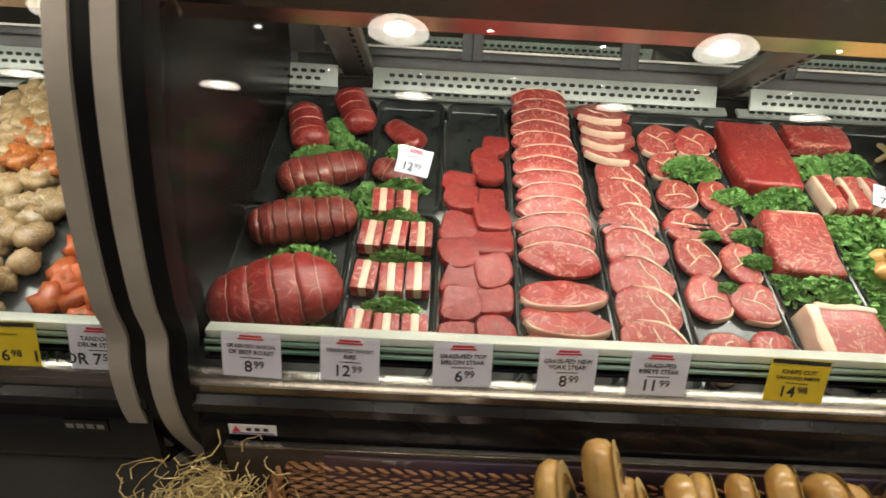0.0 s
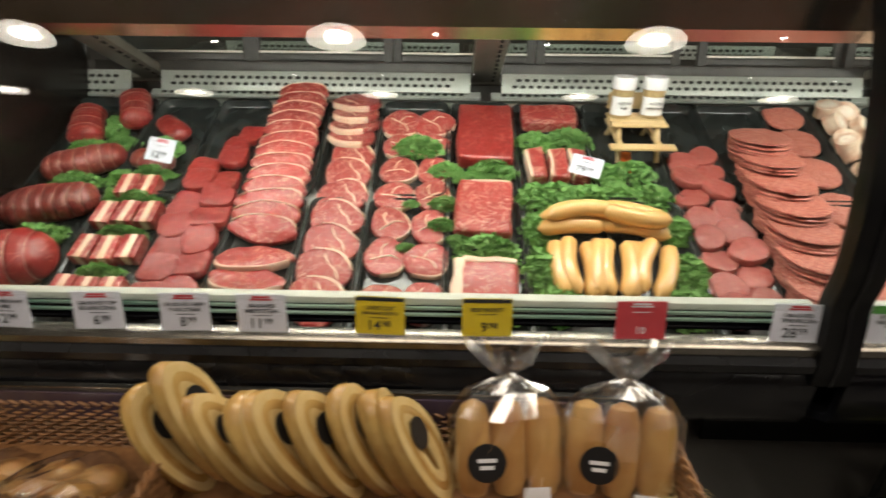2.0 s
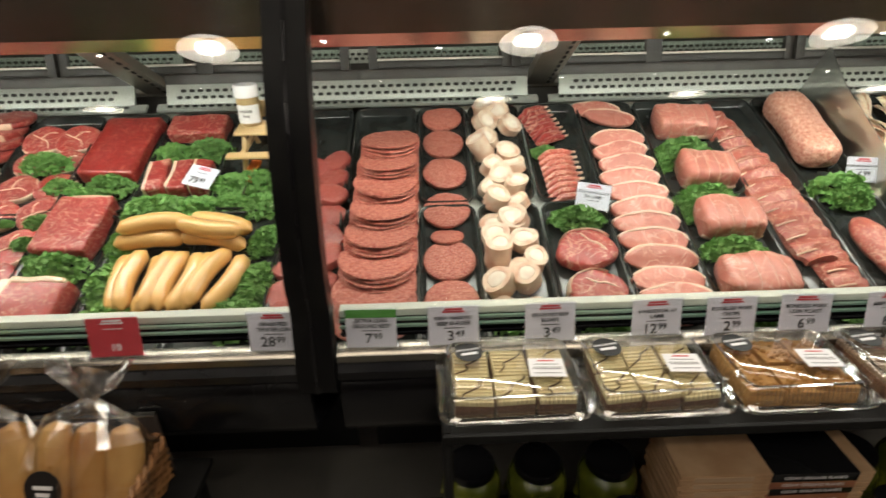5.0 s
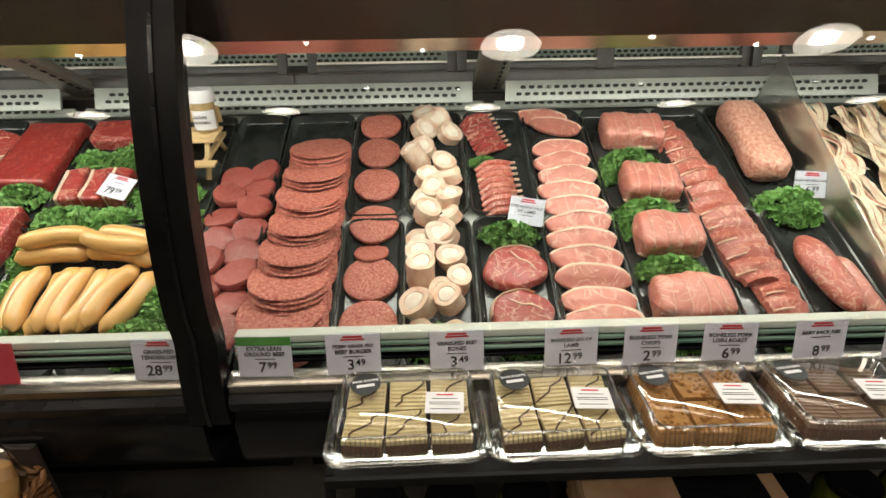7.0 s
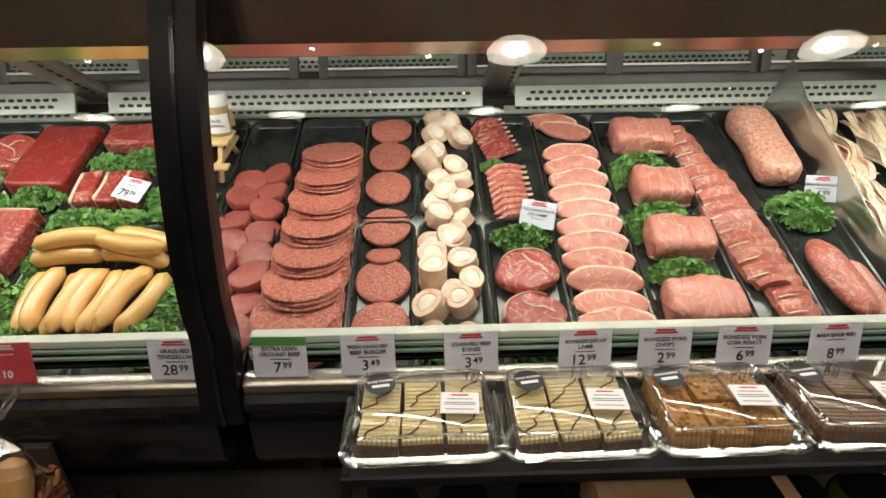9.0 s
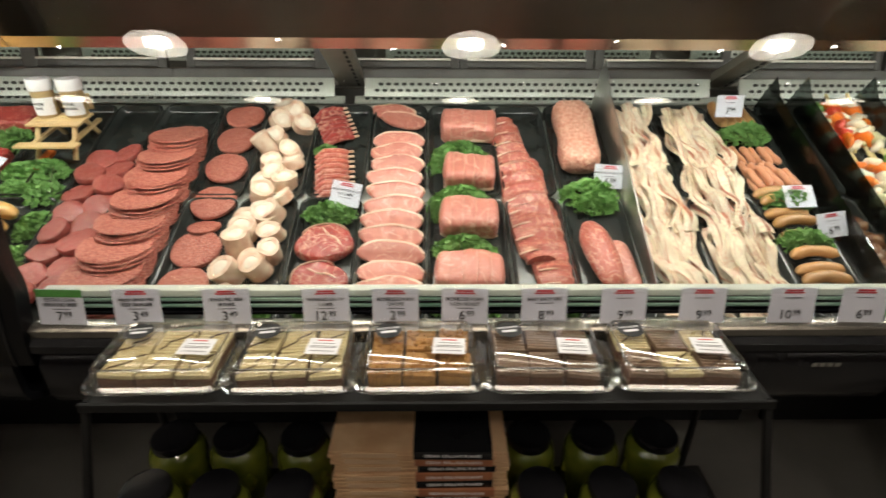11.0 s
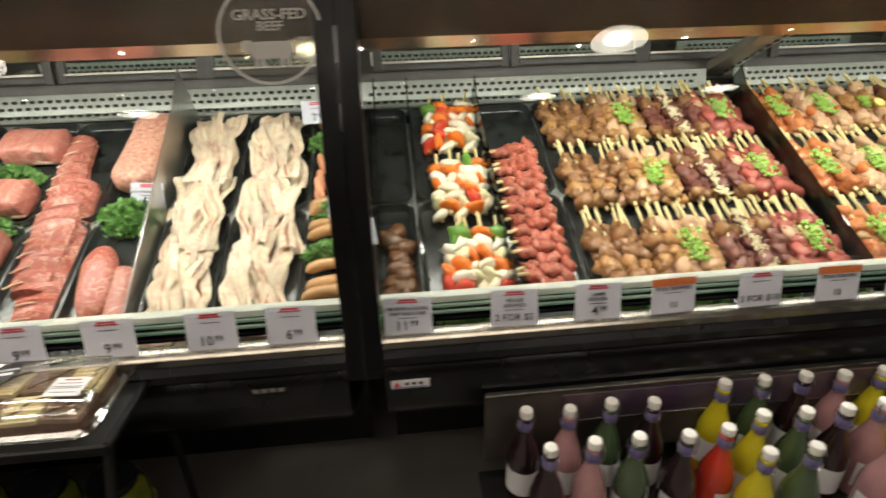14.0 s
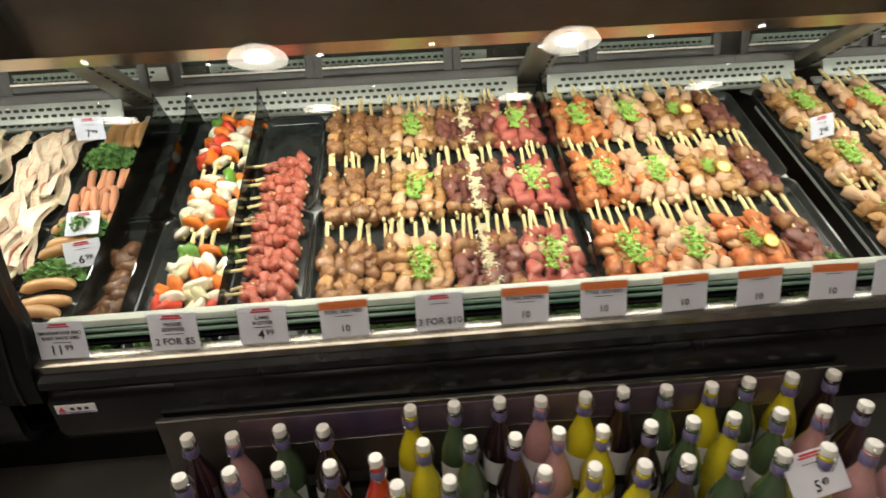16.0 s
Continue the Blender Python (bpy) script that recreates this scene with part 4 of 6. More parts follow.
for x0, w in ((3.445, 0.15), (3.66, 0.17)):
    for tier in range(3):
        for k in range(14):
            across = ((k * 5) % 7 / 6 - 0.5) * (w - 0.035)
            copy_thing(BAC[rnd.randrange(5)], on_deck(x0 + across + jit(0.006), 0.28 + 0.27 * tier + jit(0.012), 0.006 + 0.0030 * k + 0.006 * tier, jit(5), jit(3), jit(22)))

SP = [sausage("breakfast_sausage", "small pink raw breakfast sausage", 0.10, 0.0125, b, M_SAUSP, "breakfast sausages") for b in (0.004, -0.006)]
SB = [sausage("italian_sausage", "plump golden brown raw sausage", 0.15, 0.019, b, M_SAUSB, "italian sausages") for b in (0.016, 0.024)]
models += SP + SB
for row, (y, up) in enumerate(((0.68, 0.01), (0.60, 0.01), (0.76, 0.01), (0.64, 0.03))):
    for k in range(5 if row else 4):
        copy_thing(SP[k % 2], on_deck(3.815 + 0.032 * k, y + jit(0.008), up, 100 + jit(8)))
for k in range(9):
    copy_thing(SB[k % 2], on_deck(3.865 + jit(0.008), 0.18 + 0.045 * k + (0.03 if k > 3 else 0), 0.012 + 0.012 * (k % 2), jit(7)))
for k in range(4):
    copy_thing(SB[0], on_deck(3.825 + 0.035 * k, 0.98, 0.012, 95 + jit(5)))
for x, y, s in ((3.86, 0.845, 1.7), (3.88, 0.53, 1.5), (3.86, 0.37, 1.5)):
    parsley(x, y, s, 0, 0.03)

# smoked ribs, vegetable and meat skewers
M_SMOKED = meat("smoked_rib", (0.13, 0.045, 0.02), (0.06, 0.022, 0.012), (0.40, 0.26, 0.10), 30, 0.5, 0.2)
parsley(4.04, 0.135, 1.4)
parsley(4.02, 0.20, 0.9, 90)


def chunk(seed, s, material, name="chunk"):
    bm = bmesh.new()
    bmesh.ops.create_icosphere(bm, subdivisions=2, radius=1)
    for v in bm.verts:
        c = v.co.copy()
        v.co *= 1 + 0.62 * noise.noise(c * 1.5 + Vector((seed * 3.1, 0, 0))) + 0.24 * noise.noise(c * 3.4 + Vector((0, seed, 0)))
        v.co = Vector((v.co.x * s, v.co.y * s * 1.05, v.co.z * s * 0.82))
    me = bpy.data.meshes.new(name)
    bm.to_mesh(me)
    bm.free()
    me.shade_smooth()
    me.materials.append(material)
    return me


SMK = [tagged(new("smoked_rib_piece", chunk(260 + i, 0.034, M_SMOKED, "smoked_rib_piece")), "dark glazed smoked barbecue rib piece", "ribs", "smoked rib pieces") for i in range(3)]
models += SMK
for k in range(16):
    copy_thing(SMK[k % 3], on_deck(4.045 + jit(0.035), 0.20 + 0.016 * k, 0.022 + 0.010 * (k % 2), jit(180)))


STICKBM = tube([(0, -0.105, 0.018), (0, 0.0, 0.020), (0, 0.138, 0.032)], 0.0052, 6)
stick_ob = part("stick", STICKBM, M_STICK)
STICK = stick_ob.data
bpy.data.objects.remove(stick_ob)


def skewer(material, label, seed, n=7, s=0.0215, group="meat skewers", other=None):
    ob = thing("meat_skewer", label, "skewer", group=group)
    share("stick", STICK, ob, Matrix())
    for k in range(n):
        share("meat_chunk", chunk(seed * 10 + k, s * (1 + 0.16 * math.sin(k * 2.7 + seed)), other if other and (k * 2 + seed) % 5 == 0 else material, "meat_chunk"), ob, pose(0.007 * math.sin(k * 2 + seed), -0.076 + 0.152 * k / (n - 1), 0.018, 25 * math.sin(k * 3), 20 * math.cos(k * 5 + seed), 47 * k) @ Matrix.Diagonal((1.08, 0.85, 0.95 + 0.2 * math.sin(k * 4.1 + seed), 1)))
    return ob


def skewer_block(x0, x1, y, kinds, per, topping=None):
    for k in range(per):
        x = x0 + (x1 - x0) * (k + 0.5) / per
        copy_thing(kinds[k % len(kinds)], on_deck(x + jit(0.004), y + jit(0.008), 0.010, jit(5))).scale = (1.12, 1.32, 1.1)
        if k % 2 == 0:
            copy_thing(kinds[(k + 1) % len(kinds)], on_deck(x + jit(0.008), y + jit(0.008), 0.034, jit(7))).scale = (1.1, 1.32, 1.1)
    cx = (x0 + x1) / 2
    if topping == "onion":
        onion(cx, y)
    if topping == "sesame":
        sesame(cx, y)
    if topping == "lemon":
        onion(cx - 0.02, y, 0.5)
        lemon(cx + 0.02, y - 0.02)


def scatter(name, material, label, category, n, w, d, size, seed):
    r = random.Random(seed)
    bm = bmesh.new()
    for _ in range(n):
        s = size * r.uniform(0.6, 1.3)
        c = box(s, s * r.uniform(0.5, 1.2), s * 0.5, s * 0.14, seg=1)
        merge(bm, c, Matrix.Translation((r.gauss(0, w / 2.6), r.uniform(-d / 2, d / 2), 0.064 + r.uniform(0, 0.008))) @ Euler((r.uniform(-1, 1), r.uniform(-1, 1), r.uniform(0, 6))).to_matrix().to_4x4())
    return tagged(part(name, bm, material), label, category, kind="stuff")


ONI = scatter("chopped_onion", M_ONION, "scattered chopped green spring onion on the skewers", "garnish", 150, 0.05, 0.12, 0.009, 1)
SES = scatter("sesame_seeds", M_SESAME, "line of pale sesame seeds over dark skewers", "garnish", 620, 0.024, 0.26, 0.0058, 2)
models += [ONI, SES]


def onion(x, y, s=1.0):
    copy_thing(ONI, on_deck(x, y, 0.0, jit(20))).scale = (s, s, 1)


def sesame(x, y):
    copy_thing(SES, on_deck(x, y, 0.0, jit(3)))


def lemon_slice():
    ob = thing("lemon_slice", "thin round yellow lemon slice", "lemon", group="lemon slices")
    part("peel", loft([circ(0.021, 0, 24), circ(0.022, 0.002, 24), circ(0.021, 0.004, 24)]), mat("lemon_peel", (0.75, 0.55, 0.03), 0.4), ob)
    part("pulp", loft([circ(0.019, 0.0036, 24), circ(0.0185, 0.0046, 24)]), mat("lemon_pulp", (0.82, 0.74, 0.40), 0.3, second=(0.75, 0.62, 0.2), scale=60), ob)
    return ob


LEM = lemon_slice()
models.append(LEM)


def lemon(x, y):
    copy_thing(LEM, on_deck(x, y, 0.074, 0, 12))


def group_of(material, label, seed, other):
    ks = [skewer(material, label, seed + 20 * i, other=other) for i in range(3)]
    models.extend(ks)
    return ks


KB = group_of(M_KBROWN, "glazed brown pork skewer on a wooden stick", 1, M_KGOLD)
KG = group_of(M_KGOLD, "golden marinated chicken skewer on a wooden stick", 3, M_KPALE)
KD = group_of(M_KDARK, "dark soy marinated beef skewer on a wooden stick", 5, M_KBROWN)
KR = group_of(M_KRED, "raw red steak skewer on a wooden stick", 7, M_KPALE)
KO = group_of(M_KORANGE, "orange tandoori chicken skewer on a wooden stick", 9, M_KGOLD)
KP = group_of(M_KPALE, "pale marinated chicken skewer on a wooden stick", 11, M_KORANGE)
ROWS3 = (0.30, 0.60, 0.90)
for y in ROWS3:
    skewer_block(4.63, 4.85, y, KB, 5)
    skewer_block(4.85, 5.02, y, KG, 4, "onion")
    skewer_block(5.03, 5.22, y, KD, 5, "sesame")
    skewer_block(5.23, 5.41, y, KR, 4, "onion")
    skewer_block(5.46, 5.64, y, KO, 4, "onion")
    skewer_block(5.65, 5.83, y, KP, 4, "onion")
    skewer_block(5.84, 6.02, y, KO if y < 0.5 else KG, 4, "lemon")
    skewer_block(6.03, 6.14, y, KD, 2)
for x, y, s in ((4.72, 0.165, 2.0), (4.90, 0.16, 1.6), (5.12, 0.16, 1.6), (5.35, 0.16, 1.4), (5.52, 0.16, 1.6), (5.75, 0.16, 1.6), (6.0, 0.18, 1.8), (6.1, 0.22, 1.4)):
    parsley(x, y, s, 0, 0.012, 0.9)

VEG = [("tomato_chunk", (0.55, 0.05, 0.02)), ("pepper_chunk", (0.70, 0.17, 0.02)), ("onion_chunk", (0.80, 0.74, 0.62)), ("courgette_chunk", (0.12, 0.27, 0.04)), ("mushroom_chunk", (0.78, 0.68, 0.52)), ("squash_chunk", (0.66, 0.64, 0.40))]
VM = [chunk(200 + i, 0.026, mat(n, c, 0.28, second=tuple(min(1, q * 1.35) for q in c), scale=30, coat=0.3), n) for i, (n, c) in enumerate(VEG)]


def veg_skewer(seed):
    r = random.Random(seed)
    ob = thing("vegetable_skewer", "colourful raw vegetable skewer with peppers, onion and courgette", "skewer", group="vegetable skewers")
    share("stick", STICK, ob, Matrix())
    for k in range(6):
        j = r.choice((0, 0, 1, 1, 2, 3, 4, 4, 5))
        share(VEG[j][0], VM[j], ob, pose(0, -0.082 + 0.164 * k / 5, 0.022, r.uniform(-30, 30), r.uniform(-40, 40), r.uniform(0, 180)) @ Matrix.Diagonal((1.1, 0.5, 1.05, 1)))
    return ob


VS = [veg_skewer(k) for k in range(5)]
models += VS
for y in (0.30, 0.60, 0.90):
    for k in range(5):
        copy_thing(VS[rnd.randrange(5)], on_deck(4.205 + 0.036 * k + jit(0.004), y + jit(0.012), 0.01 + 0.018 * (k % 2), -6 + jit(10))).scale = (1.2, 1.25, 1.2)
parsley(4.24, 0.155, 1.6)
LS = [skewer(M_KLAMB, "raw pink lamb skewer on a wooden stick", 20 + i, 6, 0.024, "lamb skewers") for i in range(2)]
models += LS
for k in range(14):
    copy_thing(LS[k % 2], on_deck(4.485 + jit(0.008), 0.22 + 0.042 * k, 0.012 + 0.008 * (k % 2), 104 + jit(8))).scale = (1, 0.80, 1)

# neighbouring sections: marinated chicken, mushrooms, more skewers
M_GLAZE = meat("glazed_chicken", (0.40, 0.12, 0.03), (0.26, 0.06, 0.02), (0.55, 0.30, 0.10), 14, 0.4, 0.15)
M_MUSH = meat("mushroom_chicken", (0.36, 0.25, 0.13), (0.24, 0.15, 0.07), (0.50, 0.40, 0.26), 14, 0.4, 0.15)
M_TAND = meat("tandoori_chicken", (0.55, 0.12, 0.03), (0.40, 0.06, 0.02), (0.62, 0.24, 0.06), 18, 0.4, 0.2)
for x0, x1, y0, y1, m, lab in ((-1.06, -0.80, 0.14, 0.60, M_TAND, "orange tandoori chicken drumstick"), (-1.40, -1.08, 0.14, 0.62, M_MUSH, "brown marinated chicken piece with mushrooms"), (-1.40, -0.80, 0.62, 0.86, M_GLAZE, "glossy glazed chicken thigh"),
                               (-1.40, -0.80, 0.86, 1.0, M_MUSH, "brown marinated chicken piece with mushrooms"), (-1.52, -1.26, 0.14, 1.0, M_MUSH, "brown marinated chicken piece with mushrooms")):
    mk = [tagged(new("chicken_piece", chunk(300 + i, 0.036, m, "chicken_piece")), lab, "chicken", "marinated chicken") for i in range(3)]
    models += mk
    area_n = int((x1 - x0) * (y1 - y0) / 0.0026)
    for k in range(area_n):
        copy_thing(mk[k % 3], on_deck(rnd.uniform(x0 + 0.03, x1 - 0.03), rnd.uniform(y0, y1), 0.022 + rnd.uniform(0, 0.014), jit(180)))
for x, y, s in ((-0.93, 0.16, 1.6), (-0.80, 0.17, 1.2), (-1.12, 0.16, 1.5), (-0.85, 0.74, 0.8), (-0.98, 0.66, 0.8)):
    parsley(x, y, s, 0, 0.03)
for y in (0.35, 0.62, 0.9):
    skewer_block(6.32, 6.52, y, KG, 4, "onion")
    skewer_block(6.58, 6.78, y, KP, 4, "onion")

for ob in models:            # the models themselves are not part of the place
    for o in (*ob.children_recursive, ob):
        bpy.data.objects.remove(o)
for ob in PARSLEY:
    bpy.data.objects.remove(ob)

# ---- price tags ----
def tag(x, lines, price, style="white", y=0.0, z=0.80, w=0.115, h=0.093, m=None, label=None):
    """A printed price card in a clear sleeve, leaning back on the ledge."""
    colour = {"white": M_CARD, "yellow": M_YELLOW, "red": M_RED, "green": M_CARD, "orange": M_CARD}[style]
    t = thing("price_tag", label or f"{'white' if colour is M_CARD else style} printed price card in a clear sleeve on the ledge", "price tag", m if m is not None else pose(x, y, z, 78, 0, jit(3)), "price tags")
    part("card", box(w, h, 0.0015, 0.0004, (0, h / 2, 0)), colour, t, smooth=False)
    part("sleeve", box(w + 0.008, h + 0.006, 0.0006, 0, (0, h / 2, 0.0022)), M_SLEEVE, t, smooth=False).visible_shadow = False
    ink = M_PALEINK if style == "red" else M_INK
    if style in ("green", "orange"):
        part("header", box(w, 0.02, 0.001, 0, (0, h - 0.0105, 0.0012)), M_GREEN if style == "green" else M_ORANGE, t, smooth=False)
    elif style == "yellow":
        part("header", box(w * 0.96, 0.009, 0.001, 0, (0, h - 0.006, 0.0012)), M_INK, t, smooth=False)
    else:
        part("logo_bar", box(w * 0.44, 0.0035, 0.001, 0, (0, h - 0.0125, 0.0012)), M_REDINK if style == "white" else M_PALEINK, t, smooth=False)
        part("logo_bar", box(w * 0.36, 0.0045, 0.001, 0, (0, h - 0.0065, 0.0012)), M_REDINK if style == "white" else M_PALEINK, t, smooth=False)
    yy = h - 0.028
    for ln in lines:
        words(ln, min(0.0130, 0.165 / max(6, len(ln))), ink, t, Matrix.Translation((0, yy, 0.0013)))
        yy -= 0.013
    part("print_line", box(w * 0.38, 0.0016, 0.0008, 0, (0, yy + 0.002, 0.0012)), ink, t, smooth=False)
    if price and "." in price:
        a, b = price.split(".")
        words(a, 0.034, ink, t, Matrix.Translation((0.002, 0.021, 0.0013)), align="RIGHT")
        words(b, 0.021, ink, t, Matrix.Translation((0.004, 0.026, 0.0013)), align="LEFT")
    elif price:
        words(price, 0.024, ink, t, Matrix.Translation((0, 0.021, 0.0013)))
    return t


TAGS = [(-0.465, ("GRASS-FED BARON", "OF BEEF ROAST"), "8.99", "white"), (-0.275, ("GRASS-FED SHORT", "RIBS"), "12.99", "white"), (-0.055, ("GRASS-FED TOP", "SIRLOIN STEAK"), "6.99", "white"),
        (0.150, ("GRASS-FED NEW", "YORK STEAK"), "8.99", "white"), (0.330, ("GRASS-FED", "RIBEYE STEAK"), "11.99", "white"), (0.605, ("CHEFS CUT", "GRASS-FED RIBEYE"), "14.98", "yellow"),
        (0.854, ("BEEF BRISKET",), "9.98", "yellow"), (1.208, (), "10", "red"), (1.565, ("GRASS-FED", "TENDERLOIN"), "28.99", "white"), (1.785, ("EXTRA LEAN", "GROUND BEEF"), "7.99", "green"),
        (1.973, ("FRESH GRASS FED", "BEEF BURGER"), "3.49", "white"), (2.194, ("GRASS-FED BEEF", "BONES"), "3.49", "white"), (2.44, ("BONELESS LEG OF", "LAMB"), "12.99", "white"),
        (2.612, ("BONELESS PORK", "CHOPS"), "2.99", "white"), (2.785, ("BONELESS PORK", "LOIN ROAST"), "6.99", "white"), (2.985, ("BABY BACK RIBS",), "8.99", "white"), (3.185, (), "9.99", "white"),
        (3.385, (), "9.99", "white"), (3.613, (), "10.99", "white"), (3.795, (), "6.99", "white"), (4.07, ("SMOKEHOUSE BBQ", "BABY BACK RIBS"), "11.99", "white"), (4.33, ("VEGGIE", "SKEWERS"), "2 FOR $5", "white"),
        (4.54, ("LAMB", "SKEWER"), "4.99", "white"), (4.735, ("PORK SKEWERS",), "10", "orange"), (4.965, (), "3 FOR $10", "white"), (5.175, ("STEAK SKEWERS",), "10", "orange"), (5.37, ("STEAK SKEWERS",), "10", "orange"),
        (5.575, (), "10", "orange"), (5.765, (), "10", "orange"), (5.955, (), "10", "orange"), (6.12, (), "6.99", "white"), (-0.755, ("TANDOORI", "DRUM STICKS"), "10 FOR 7.50", "white"), (-0.93, (), "6.98", "yellow"), (-1.2, (), "", "white")]
for x, lines, price, style in TAGS:
    tag(x, lines, price, style)

for x, y, up, rz, tilt, lines, price, lab in (
        (1.187, 0.665, 0.060, -20, 12, (), "79.99", "white price card lying on wrapped steaks"), (2.415, 0.535, 0.05, -14, 38, ("FREE RANGE RACK", "OF LAMB"), "", "white name card stuck among the lamb"),
        (3.29, 0.61, 0.05, -6, 48, ("LEAN GROUND PORK",), "6.99", "white price card stuck in parsley"), (-0.20, 0.70, 0.06, -14, 34, (), "12.99", "white price card standing by the flank steak"),
        (3.80, 0.92, 0.09, 0, 56, (), "7.99", "white price card standing in parsley"), (3.90, 0.52, 0.06, 2, 22, (), "", "blank white card lying on sausages"), (3.95, 0.41, 0.05, 10, 40, (), "6.99", "grey price card behind sausages"),
        (6.36, 0.72, 0.07, 14, 52, (), "2.00", "white price card standing by the skewers")):
    tag(0, lines, price, "white", w=0.10, h=0.078, m=on_deck(x, y - 0.03, up, rz, tilt), label=lab)


def dark_fin(x):
    f = thing("tray_divider", "dark smoked acrylic divider between skewer trays", "divider", on_deck(x, 0.57, 0.0), "smoked dividers")
    part("sheet", loft([[(q, -0.50, 0), (q, -0.50, 0.08), (q, 0.42, 0.13), (q, 0.49, 0.17), (q, 0.53, 0)] for q in (-0.002, 0.002)]), M_SMOKE, f, smooth=False)


M_SMOKE = clear("smoked_acrylic", (0.30, 0.33, 0.32), 1.0, 0.05, 0.07)
for x in (4.005, 4.125, 4.378, 5.42):
    dark_fin(x)

# round decal on the glass: pale ring, lettering and a plain animal block
M_DECAL = mat("decal_white", (0.34, 0.33, 0.31), 0.6)
decal = thing("glass_decal", "round frosted grass-fed beef decal on the front glass", "decal", pose(3.83, 0.128, 1.475, 66))
part("ring", loft([[(r * math.cos(a * math.pi / 24), r * math.sin(a * math.pi / 24), z) for a in range(48)] for r, z in ((0.105, 0), (0.105, 0.001), (0.099, 0.001), (0.099, 0))], cap=False), M_DECAL, decal)
part("field", loft([circ(0.098, -0.0005, 40), circ(0.098, 0.0, 40)]), clear("frost", (0.75, 0.74, 0.70), 0.6, 0.5), decal)
words("GRASS-FED", 0.030, M_DECAL, decal, Matrix.Translation((0, 0.035, 0.001)))
words("BEEF", 0.026, M_DECAL, decal, Matrix.Translation((0, 0.012, 0.001)))
cow = loft([rring(0.082, 0.034, 0.012, 0.0005, 4, 0, -0.035), rring(0.082, 0.034, 0.012, 0.0014, 4, 0, -0.035)])
merge(cow, loft([rring(0.022, 0.022, 0.006, 0.0005, 4, -0.047, -0.026), rring(0.022, 0.022, 0.006, 0.0014, 4, -0.047, -0.026)]))
for q in (-0.03, -0.018, 0.02, 0.032):
    merge(cow, box(0.008, 0.02, 0.001, 0, (q, -0.058, 0.001)))
part("animal_block", cow, M_DECAL, decal, smooth=False)


def sticker(x, z, w=0.095, h=0.026, badge=False):
    t = thing("case_sticker", "small white maker's label on the black panel" if not badge else "small silver maker's badge on the black panel", "sticker", pose(x, -0.0315, z, 90))
    part("plate", box(w, h, 0.002, 0.0004), M_CARD if not badge else M_BLACK, t, smooth=False)
    if badge:
        for q in range(4):
            part("print_block", box(0.015, 0.012, 0.001, 0, (-0.03 + 0.02 * q, 0, 0.0014)), M_STEEL, t, smooth=False)
    else:
        part("triangle", loft([[(-0.042, -0.006, q), (-0.024, -0.006, q), (-0.033, 0.009, q)] for q in (0.0008, 0.0018)]), M_REDINK, t, smooth=False)
        for q in range(3):
            part("print_block", box(0.010, 0.008, 0.001, 0, (-0.008 + 0.017 * q, 0.001, 0.0012)), M_INK, t, smooth=False)
        part("print_line", box(w * 0.9, 0.003, 0.001, 0, (0, -0.0095, 0.0012)), mat("violet_ink", (0.16, 0.12, 0.30), 0.5), t, smooth=False)


sticker(-0.466, 0.690)
sticker(4.066, 0.672)
sticker(-0.80, 0.68, 0.09, 0.03, True)
sticker(3.725, 0.690, 0.06, 0.016, True)

# ---- seasoning bench among the trays ----
bench = thing("toy_picnic_bench", "small pale pine picnic bench display stand", "display stand", on_deck(1.385, 0.82, 0.01, 0, -12) @ Matrix.Scale(1.42, 4))
for k in range(3):
    part("slat", box(0.13, 0.022, 0.006, 0.0015, (0, -0.03 + 0.025 * k, 0.075)), M_WOOD, bench)
for sx in (-0.045, 0.045):
    part("leg", tube([(sx, -0.075, 0.0), (sx, -0.02, 0.078)], 0.006, 6), M_WOOD, bench)
    part("leg", tube([(sx, 0.06, 0.0), (sx, 0.01, 0.078)], 0.006, 6), M_WOOD, bench)
    part("cross_bar", box(0.012, 0.16, 0.008, 0.0015, (sx, -0.005, 0.04)), M_WOOD, bench)
part("seat", box(0.15, 0.025, 0.006, 0.0015, (0, -0.085, 0.045)), M_WOOD, bench)
part("backrest", box(0.12, 0.006, 0.04, 0.0015, (0, 0.05, 0.10)), M_WOOD, bench)
M_SPICE = mat("rub_spice", (0.30, 0.20, 0.08), 0.6, second=(0.42, 0.30, 0.14), scale=200)
for k, (dx, a, b) in enumerate(((-0.036, "HOUSE", "RUB"), (0.036, "HOUSE", "SEASONING"))):
    jar = thing("spice_jar", "clear spice jar with a white lid on the toy bench", "spice jar", on_deck(1.385 + dx * 1.42, 0.86, 0.109, 0, -22) @ Matrix.Scale(1.42, 4), "spice jars")
    part("body", loft([circ(0.022, 0, 20), circ(0.025, 0.003, 20), circ(0.025, 0.06, 20), circ(0.021, 0.068, 20), circ(0.021, 0.072, 20)]), M_SPICE, jar)
    part("lid", loft([circ(0.0265, 0.066, 24), circ(0.0275, 0.069, 24), circ(0.0275, 0.090, 24), circ(0.0255, 0.093, 24)]), M_CARD, jar, "white ribbed plastic lid")
    part("paper_label", loft([[(0.0256 * math.sin(q * 0.12), -0.0256 * math.cos(q * 0.12), z) for q in range(-11, 12)] for z in (0.008, 0.05)], cap=False, closed=False), M_CARD, jar, "white paper label")
    words(a, 0.009, M_INK, jar, pose(0, -0.0268, 0.036, 90))
    words(b, 0.008, M_INK, jar, pose(0, -0.0268, 0.025, 90))
